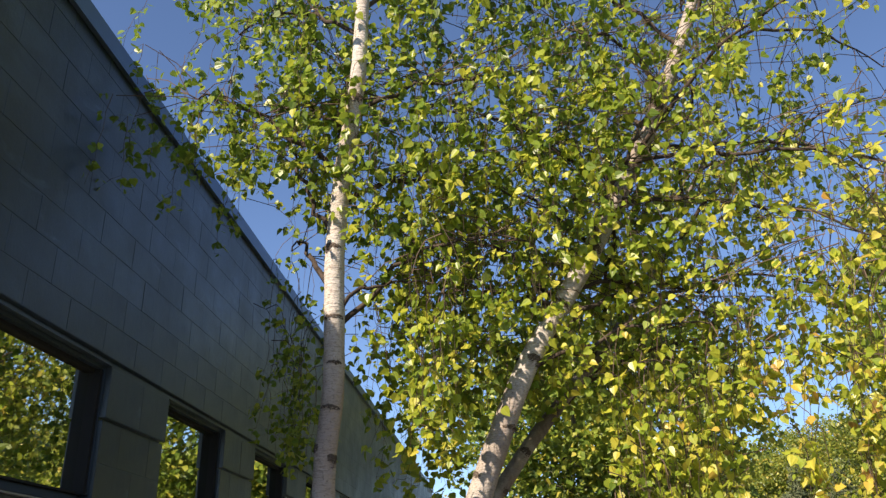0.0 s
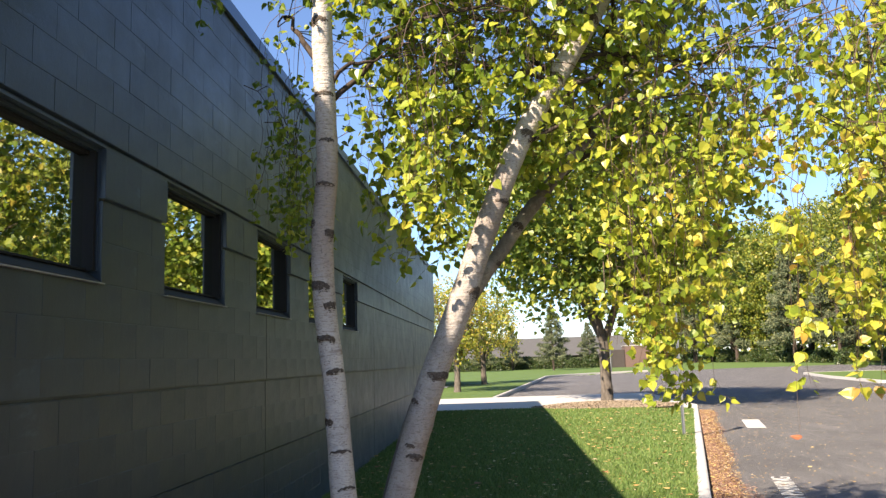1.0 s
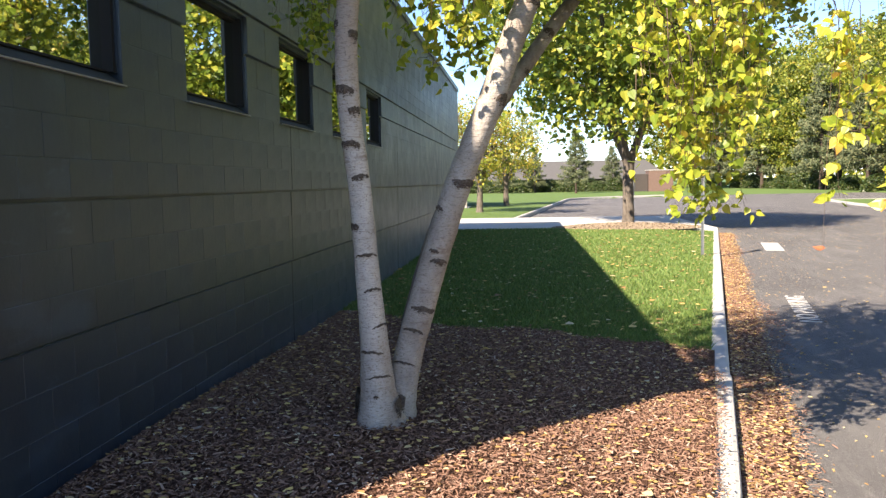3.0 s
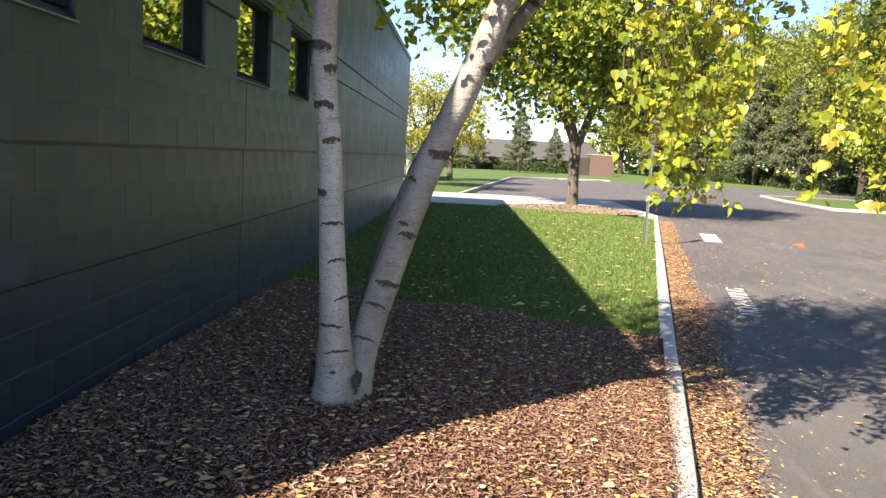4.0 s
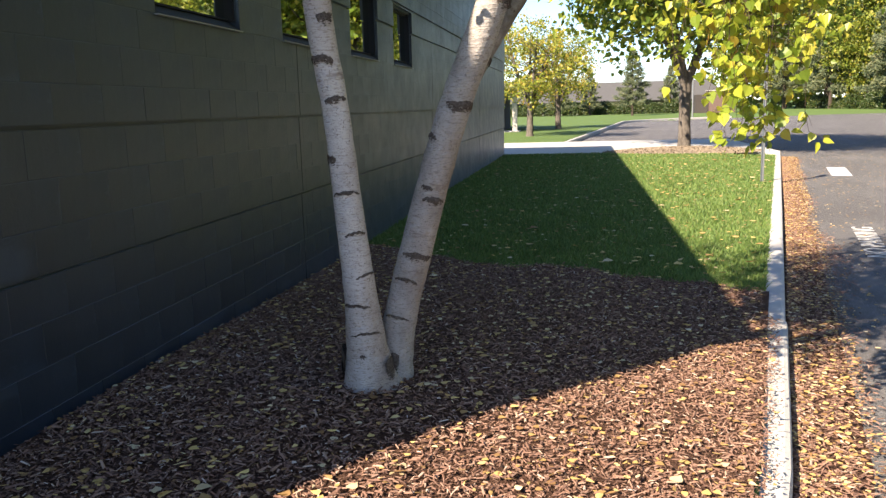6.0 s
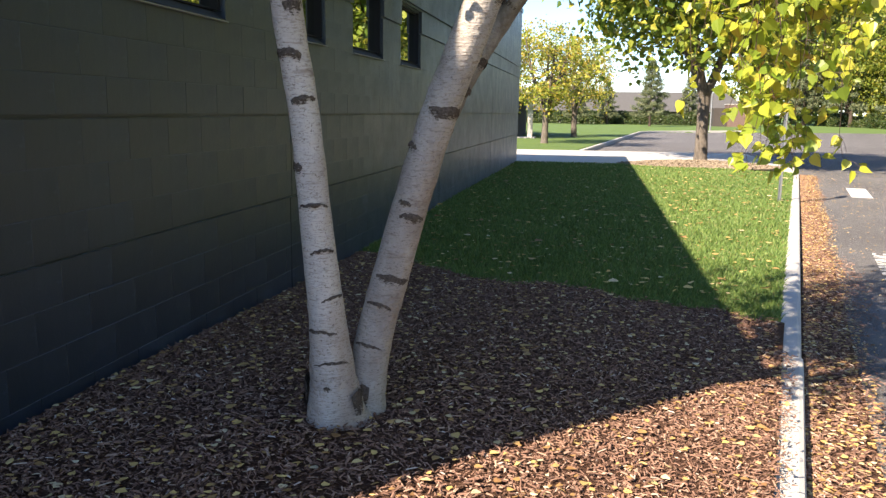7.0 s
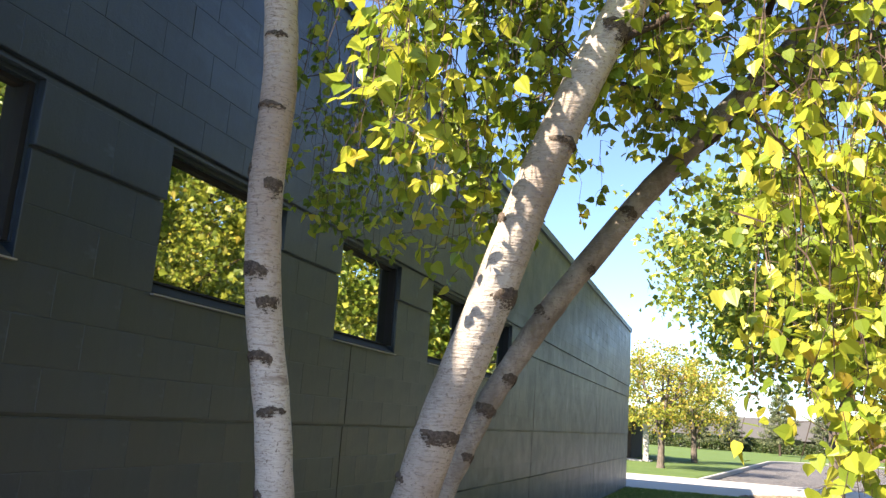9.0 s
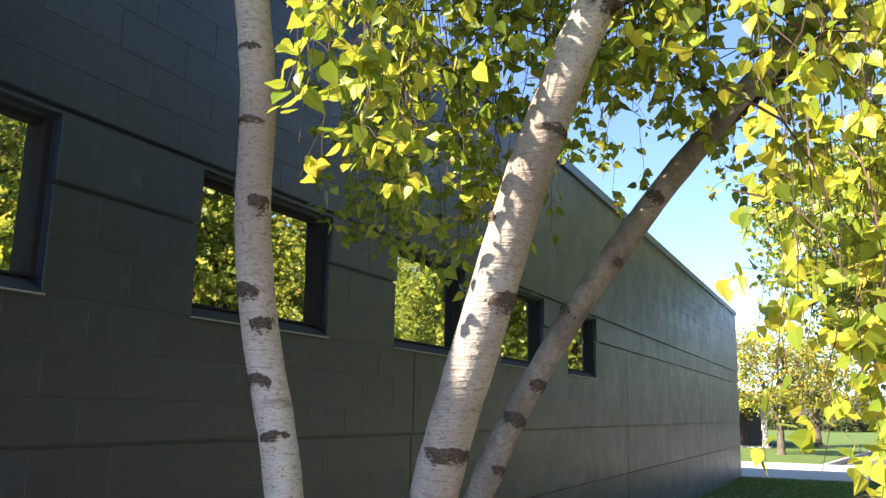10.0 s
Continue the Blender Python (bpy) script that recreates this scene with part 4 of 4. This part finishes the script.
def make_pine(name, h, r, seed, label):
    g = np.random.default_rng(seed)
    e = empty(name, (0, 0, 0), label, "tree")
    V, F = tube([(0, 0, -0.2), (0.05, 0, h * 0.4), (0, 0.05, h)], [0.22, 0.15, 0.02], 10, 0.05, g)
    link("trunk", mesh_of("trunk", V, F, M_DARKBARK, True), e)
    B, P = Soup(), []
    for k in range(80):
        z = h * (0.13 + 0.85 * (k / 80))
        ln = r * (1 - (z / h) ** 1.3) * g.uniform(0.6, 1.1) + 0.25
        a = k * 2.4 + g.uniform(-0.3, 0.3)
        d = np.array((math.cos(a), math.sin(a), g.uniform(0.0, 0.3)))
        c0 = np.array((0, 0, z))
        tip = c0 + d * ln
        B.add(*tube(np.stack([c0, (c0 + tip) / 2 - (0, 0, 0.06), tip]), [0.035, 0.02, 0.006], 4))
        m = int(10 + ln * 22)
        u = g.uniform(0.25, 1.05, m) ** 0.7
        P.append(c0 + d * ln * u[:, None] + g.normal(0, 0.14, (m, 3)) * (1, 1, 0.6))
    link("branches", B.mesh("branches", M_DARKBARK), e)
    P = np.concatenate(P)
    P = np.repeat(P, 4, 0) + g.normal(0, 0.1, (len(P) * 4, 3))
    needle = BLADE * np.array((0.35, 1, 1))
    V, F = leaves(P, 0.30, g, 0.05, 0.4, needle)
    tagged(link("needles", mesh_of("needles", V, F, M_PINE), e), "grey-green needle tufts", kind="stuff")
    return e


pine = make_pine("pine_tree", 11, 3.4, 21, "grey-green pine beside the drive")
place(pine, 38, 93, -0.33, 0.0, 1.3)
for x, y, s, tr in ((41, 84, 1.2, 1), (37, 104, 1.4, 2), (7, 104, 0.75, 3), (-2, 110, 0.6, 4), (2, 116, 0.55, 0.5), (35, 122, 1.3, 5), (31, 131, 1.1, 2.5), (13, 118, 0.6, 1.5)):
    place(copy_thing(pine, pose(0, 0, 0)), x, y, -0.3, tr, s)
tagged(pine, group="pines")


def make_shrub(name, r, h, n, size, leaf, seed, label):
    g = np.random.default_rng(seed)
    e = empty(name, (0, 0, 0), label, "shrub")
    S = Soup()
    for k in range(9):
        a = g.uniform(0, 6.28)
        S.add(*tube([(0, 0, -0.1), (math.cos(a) * r * 0.3, math.sin(a) * r * 0.3, h * 0.4), (math.cos(a) * r * 0.7, math.sin(a) * r * 0.7, h * 0.8)], [0.03, 0.02, 0.006], 5))
    link("stems", S.mesh("stems", M_DARKBARK), e)
    d = g.normal(size=(n, 3))
    d /= np.linalg.norm(d, axis=1, keepdims=True)
    d[:, 2] = abs(d[:, 2])
    rr = g.uniform(0.5, 1.08, (n, 1)) ** 0.5
    V, F = leaves(d * rr * (r, r, h), size, g, 0.2, 0.4, BLADE)
    tagged(link("crown", mesh_of("crown", V, F, leaf), e), kind="stuff")
    return e


shrub = make_shrub("shrub", 1.6, 1.9, 2600, 0.20, M_SHRUB, 31, "dark green shrub under the trees")
place(shrub, 25.0, 49.0, -0.3, 0.0, 0.8)
g2 = np.random.default_rng(32)
for k in range(26):
    y = 78 + k * 2.2
    place(copy_thing(shrub, pose(0, 0, 0)), 35.5 + (130 - y) * 0.1 + g2.uniform(-1.2, 1.6), y, -0.35, g2.uniform(0, 6), g2.uniform(0.6, 1.25))
for k in range(12):
    place(copy_thing(shrub, pose(0, 0, 0)), -9 + 2.2 * k, 118 + g2.uniform(-1, 1), -0.35, g2.uniform(0, 6), g2.uniform(0.8, 1.1))
tagged(shrub, group="shrubs under the trees")

# a belt of woods far behind
g5 = np.random.default_rng(71)
S = Soup()
for k in range(150):
    x = -70 + k * 1.5
    top = 4.0 if x < 24 else 10.0
    y = 165 + g5.uniform(-6, 6)
    m = 90
    S.add(*leaves(np.column_stack([x + g5.normal(0, 2.2, m), y + g5.normal(0, 2, m), -0.3 + top * g5.uniform(0, 1, m) ** 0.8 * g5.uniform(0.6, 1.15)]), 1.1, g5, 0.2, 0.4, BLADE))
tagged(link("far_woods", S.mesh("far_woods", M_WOODLEAF)), "distant belt of green woods", "woods", kind="stuff")

# grass island with its kerb on the far side of the drive
isl = bmesh.new()
prof = [(19.6, 43.0), (30, 41.5), (45, 46), (45, 58), (25, 61), (22.3, 61), (20.6, 52)]
f = isl.faces.new([isl.verts.new((x, y, ROAD_Z - 0.1)) for x, y in prof])
ext = bmesh.ops.extrude_face_region(isl, geom=[f])
for v in ext["geom"]:
    if isinstance(v, bmesh.types.BMVert):
        v.co.z = -0.30
island = tagged(part("grass_island", isl, M_LAWN, None), "grassy verge across the drive", "verge", kind="structure")
kb = []
for (x0, y0), (x1, y1) in ((prof[0], prof[6]), (prof[6], prof[5]), (prof[5], prof[4]), (prof[0], prof[1]), (prof[4], prof[3])):
    kb.append(((x0, y0), (x1, y1)))
bm = bmesh.new()
for (x0, y0), (x1, y1) in kb:
    L = math.hypot(x1 - x0, y1 - y0)
    m = Matrix.LocRotScale(((x0 + x1) / 2, (y0 + y1) / 2, -0.37), Euler((0, 0, math.atan2(y1 - y0, x1 - x0))), (L, 0.16, 0.17))
    bmesh.ops.create_cube(bm, size=1, matrix=m)
tagged(part("verge_kerb", bm, M_CONCRETE, None), "pale concrete kerb of the verge", "kerb", kind="structure")

fk_y = np.arange(36.7, 86, 0.5)
V = []
for y in fk_y:
    x = float(far_kerb_x(y))
    for dx, z in ((-0.15, -0.6), (-0.15, -0.235), (-0.03, -0.235), (0, -0.27), (0.01, -0.6)):
        V.append((x + dx, y, z))
F = [(i * 5 + j, i * 5 + j + 1, i * 5 + j + 6, i * 5 + j + 5) for i in range(len(fk_y) - 1) for j in range(4)]
tagged(link("far_kerb", mesh_of("far_kerb", V, F, M_CONCRETE)), "pale concrete kerb of the far lawn", "kerb", kind="structure")

# ---- far buildings ----
hall = empty("low_building", (8, 128, -0.3), "long low building with a grey roof behind trees", "building")
part("wall", boxes((-40, 14, 0, 12, 0, 2.0)), M_DARKWALL, hall)
rf = bmesh.new()
vs = [rf.verts.new(c) for c in ((-41, -1, 1.9), (15, -1, 1.9), (15, 13, 1.9), (-41, 13, 1.9), (-38, 6, 4.9), (12, 6, 4.9))]
for q in ((0, 1, 5, 4), (2, 3, 4, 5), (1, 2, 5), (3, 0, 4), (3, 2, 1, 0)):
    rf.faces.new([vs[k] for k in q])
part("roof", rf, M_SHINGLE, hall, "pale grey pitched roof")
encl = empty("brick_enclosure", (18.6, 110, -0.3), "square red-brown brick enclosure beside the drive", "enclosure")
part("wall", bevelled(boxes((-1.6, 1.6, 0, 3, 0, 2.85)), 0.03), M_BRICK, encl)
part("coping", boxes((-1.66, 1.66, -0.06, 3.06, 2.85, 2.93)), M_PALE, encl)
part("side_wall", boxes((-3.2, -1.66, 0.6, 2.6, 0, 2.4)), M_DARKWALL, encl, "dark gate wall")

annex = empty("annex_building", (-3.3, 52, -0.25), "low pale annex with columns and dark glazing", "building")
part("wall", boxes((-12, -1.2, 1.5, 9, 0, 2.7)), M_DARKWALL, annex)
part("roof", boxes((-12.4, 0.2, -0.4, 9.4, 2.7, 3.1)), M_PALE, annex)
for k in range(5):
    part("column", boxes((-0.35 - 1.9 * k, -0.05 - 1.9 * k, -0.1, 0.2, 0, 2.7)), M_PALE, annex)
part("step", boxes((-12, 0.1, -0.6, 1.5, -0.1, 0.06)), M_CONCRETE, annex)

lamp = empty("street_lamp", (11.5, 84, -0.43), "tall thin grey lamp post by the drive", "lamp post")
V, F = tube([(0, 0, 0), (0, 0, 4), (0, 0, 8)], [0.09, 0.075, 0.06], 10)
link("pole", mesh_of("pole", V, F, M_POST, True), lamp)
part("head", bevelled(boxes((-0.1, 0.7, -0.15, 0.15, 7.9, 8.05)), 0.02), M_POST, lamp)

# sign post by the kerb
sp = empty("sign_post", (4.13, 18.0, float(lawn_z(4.13, 18.0)) - 0.02), "thin galvanised steel sign post on the lawn", "sign post")
part("post", boxes((-0.03, -0.022, -0.02, 0.02, 0, 2.7), (-0.022, 0.022, 0.012, 0.02, 0, 2.7), (0.022, 0.03, -0.02, 0.02, 0, 2.7)), M_POST, sp)
part("sign_plate", bevelled(boxes((-0.006, 0.006, -0.15, 0.15, 2.2, 2.66)), 0.002), M_POST, sp)

# ---- paint on the drive ----
txt = bpy.data.curves.new("lettering", 'FONT')
txt.body = "NO PARKING"
txt.size, txt.extrude, txt.align_x = 0.55, 0.002, 'LEFT'
tmp = bpy.data.objects.new("tmp", txt)
scene.collection.objects.link(tmp)
tme = bpy.data.meshes.new_from_object(tmp.evaluated_get(bpy.context.evaluated_depsgraph_get()))
bpy.data.objects.remove(tmp)
tme.materials.clear()
tme.materials.append(M_WHITEPAINT)
ob = tagged(link("road_lettering", tme), "worn white NO PARKING lettering painted on asphalt", "road marking", kind="structure")
ob.matrix_basis = Matrix.LocRotScale((3.95, 10.4, ROAD_Z + 0.004), Euler((0, 0, radians(77))), (0.72, 0.70, 1.0))
ob = tagged(part("road_mark", boxes((-0.22, 0.22, -1.25, 1.25, 0, 0.004)), M_WHITEPAINT, None), "white painted patch on asphalt", "road marking", kind="structure")
ob.matrix_basis = Matrix.LocRotScale((6.75, 21.9, ROAD_Z + 0.001), Euler((0, 0, radians(-13))), None)

# ---- litter, chips and grass ----
g3 = np.random.default_rng(51)


def bed_points(n, y0=0.6, y1=9.4):
    out = []
    while len(out) < n:
        y = g3.uniform(y0, y1)
        x = g3.uniform(XW + 0.02, 2.2)
        if x < kerb_x(y) - (0.12 - g3.uniform(-0.02, 0.09) if y < 7.05 else 0.175) and y < bed_top(x) + g3.normal(0, 0.05):
            out.append((x, y))
    P = np.array(out)
    return np.column_stack([P, lawn_z(P[:, 0], P[:, 1]) + 0.026])


chips = Soup()
P = bed_points(85000)
P[:, 2] += g3.uniform(0, 0.010, len(P))
chips.add(*flat_bits(P, 0.024, 0.007, g3, 0.4))
P = bed_points(13000)
P[:, 2] += g3.uniform(0.004, 0.016, len(P))
chips.add(*flat_bits(P, 0.044, 0.010, g3, 0.28))
tagged(link("bark_chips", chips.mesh("bark_chips", M_CHIP), bed), "loose shredded bark chips", kind="stuff")


def litter(name, P, size, label, parent=None):
    V, F = leaves(P, size, g3, 0.0, 0.4)
    c = np.repeat(P, len(LEAF), 0)
    d = V - c
    d[:, 2] = np.clip(d[:, 2] * 0.22, -0.004, 0.02)
    ob = link(name, mesh_of(name, c + d, F, M_FALLEN), parent, label)
    return tagged(ob, label, "fallen leaves", kind="stuff")


P = bed_points(4200)
P[:, 2] += 0.014
litter("fallen_leaves", P, 0.034, "yellow and tan birch leaves on the mulch")
k = 1500
y = g3.uniform(8.5, 27, k)
x = g3.uniform(XW, kerb_x(y) - 0.2)
litter("lawn_leaves", np.column_stack([x, y, lawn_z(x, y) + 0.035]), 0.05, "scattered dry leaves on the lawn")
# gutter strip: chips and needles swept against the kerb
k = 26000
y = g3.uniform(2.0, 27, k)
u = g3.uniform(0, 1, k) ** 1.4
wid = 0.40 + 0.06 * np.sin(y * 1.3) + 0.22 * np.exp(-((y - 9.5) / 1.8) ** 2)
x = kerb_x(y) + 0.03 + u * wid * (1 + 0.15 * g3.normal(size=k) * (u > 0.7))
P = np.column_stack([x, y, ROAD_Z + 0.02 + 0.02 * (1 - u) + g3.uniform(0, 0.01, k)])
V, F = flat_bits(P, 0.04, 0.009, g3, 0.25)
tagged(link("gutter_chips", mesh_of("gutter_chips", V, F, M_CHIP)), "wood chips and needles swept into the gutter", "litter", kind="stuff")
k = 6500
y = g3.uniform(2.0, 27, k)
u = g3.uniform(0, 1, k) ** 1.3
x = kerb_x(y) + 0.03 + u * 0.45
litter("gutter_leaves", np.column_stack([x, y, ROAD_Z + 0.035 + 0.015 * (1 - u)]), 0.032, "yellow leaves heaped in the gutter")
gy = np.arange(-1, 27.2, 0.25)
tagged(link("gutter_dirt", strip_mesh("gutter_dirt", gy, lambda y: kerb_x(y) + 0.005, lambda y: kerb_x(y) + 0.40 + 0.06 * np.sin(y * 1.3) + 0.22 * np.exp(-((y - 9.5) / 1.8) ** 2), lambda x, y: ROAD_Z + 0.02 - 0.03 * np.clip((x - kerb_x(y)) / 0.6, 0, 1), 6, M_MULCH)), "brown leaf mould in the gutter", "litter", kind="structure")
k = 130
y = g3.uniform(4, 40, k)
x = kerb_x(np.minimum(y, 27)) + 0.6 + g3.uniform(0, 9, k)
litter("drive_leaves", np.column_stack([x, y, np.full(k, ROAD_Z + 0.012)]), 0.06, "single dry leaves on the drive")

k = 3600
y = 2 + 34 * g3.uniform(0, 1, k) ** 1.5
x = kerb_x(np.minimum(y, 27)) + 0.45 + 10 * g3.uniform(0, 1, k) ** 1.3
V, F = flat_bits(np.column_stack([x, y, np.full(k, ROAD_Z + 0.006)]), 0.030, 0.014, g3, 0.1)
tagged(link("drive_grit", mesh_of("drive_grit", V, F, M_FALLEN)), "pale grit and leaf crumbs on the drive", "litter", kind="stuff")
P = bed_points(600)
P[:, 2] += 0.018
litter("curled_leaves", P, 0.048, "larger curled tan leaves on the mulch")
k = 420
y = g3.uniform(8.5, 27, k)
x = g3.uniform(XW, kerb_x(y) - 0.2)
litter("maple_leaves", np.column_stack([x, y, lawn_z(x, y) + 0.045]), 0.085, "larger pale leaves on the lawn")

# mown grass blades
k = 150000
y = 7.6 + (27.2 - 7.6) * g3.uniform(0, 1, k) ** 1.6
x = XW + (kerb_x(y) - 0.16 - XW) * g3.uniform(0, 1, k)
ok = (y > bed_top(x) + g3.normal(0, 0.04, k)) & (((x - 3.7) / 2.4) ** 2 + ((y - 27.6) / 1.65) ** 2 > 1)
x, y = x[ok], y[ok]
P = np.column_stack([x, y, lawn_z(x, y) - 0.004])
n = len(P)
a = g3.uniform(0, 6.28, n)
h = g3.uniform(0.03, 0.065, n)
w = 0.0042 + 0.0004 * y
lean = g3.normal(0, 0.5, (n, 2))
V = np.stack([P + np.column_stack([np.cos(a) * w, np.sin(a) * w, 0 * a]), P - np.column_stack([np.cos(a) * w, np.sin(a) * w, 0 * a]),
              P + np.column_stack([lean[:, 0] * h, lean[:, 1] * h, h])], 1).reshape(-1, 3)
F = np.arange(3 * n).reshape(-1, 3)
tagged(link("grass", mesh_of("grass", V, F, M_GRASS)), "short mown green grass blades", "grass", kind="stuff")

# a dry leaf that dangles on a thread
dl = empty("dangling_leaf", (1.63, 3.95, 1.05), "dry red-brown leaf dangling from a thread", "leaf")
V, F = leaves(np.zeros((1, 3)), 0.055, g3, 0.1, 0.0)
link("blade", mesh_of("blade", V, F, plain("dry red leaf", (0.26, 0.09, 0.04), 0.7)), dl)
V, F = tube([(0, 0, 0), (0.01, 0, 0.4), (0.03, 0, 1.0)], [0.0008] * 3, 3)
link("thread", mesh_of("thread", V, F, M_TWIG), dl)

# ---- blocks of the long wall ----
def block_mesh(w, h, name="block"):
    b, d = 0.0010, 0.03
    V = [(-d, 0, 0), (-d, w, 0), (-d, w, h), (-d, 0, h), (-b, 0, 0), (-b, w, 0), (-b, w, h), (-b, 0, h), (0, b, b), (0, w - b, b), (0, w - b, h - b), (0, b, h - b)]
    F = [(0, 1, 5, 4), (1, 2, 6, 5), (2, 3, 7, 6), (3, 0, 4, 7), (4, 5, 9, 8), (5, 6, 10, 9), (6, 7, 11, 10), (7, 4, 8, 11), (8, 9, 10, 11)]
    return np.array(V), np.array(F)


COURSES = [(-0.55 + 1.22 * k / 6, -0.55 + 1.22 * (k + 1) / 6, 0.0) for k in range(6)] + [(0.67 + 0.665 * k / 3, 0.67 + 0.665 * (k + 1) / 3, 0.014) for k in range(3)] \
    + [(1.335, 1.54, 0.028), (1.54, 1.745, 0.028), (1.745, 1.955, 0.028), (1.955, 2.19, 0.028), (2.19, 2.42, 0.028), (2.42, 2.715, 0.042)] + [(2.74 + 1.76 * k / 9, 2.74 + 1.76 * (k + 1) / 9, 0.056) for k in range(9)]
JOINTS = (7.56, 14.1, 20.6)
rest, cache, count = Soup(), {}, 0
g4 = np.random.default_rng(61)
for c, (z0, z1, proud) in enumerate(COURSES):
    z0 += 0.018 if abs(z0 - 0.67) < 1e-6 or abs(z0 - 1.335) < 1e-6 or abs(z0 - 2.42) < 1e-6 or abs(z0 - 2.74) < 1e-6 else 0.0
    for p, q in around(WALL_Y0, WALL_Y1, z0, z1):
        edges = [p] + [e for e in sorted(list(np.arange(WALL_Y0 + (0.203 if c % 2 else 0.0) + 0.03, WALL_Y1, 0.406)) + list(JOINTS)) if p + 0.06 < e < q - 0.06] + [q]
        for a, b in zip(edges, edges[1:]):
            near = a < 9.6
            seam = (0.006 if g4.uniform() < 0.25 else 0.0006) if near else 0.002
            w, h = round(b - a - seam, 3), round(z1 - z0 - 0.005, 3)
            if w < 0.02:
                continue
            key = (w, h)
            x = XW + proud + (g4.uniform(-0.0006, 0.0006) if near else 0.0)
            if 3.6 < a < 9.6 and 0.0 < z0 < 3.1 and count < 300:
                if key not in cache:
                    cache[key] = mesh_of("block", *block_mesh(w, h), M_BLOCK)
                o = link("block", cache[key], wall)
                o.location = (x, a + 0.0025, z0 + 0.0025)
                count += 1
            else:
                V, F = block_mesh(w, h)
                rest.add(V + (x, a + 0.0025, z0 + 0.0025), F)
tagged(link("far_blocks", rest.mesh("far_blocks", M_BLOCK), wall), kind="stuff")
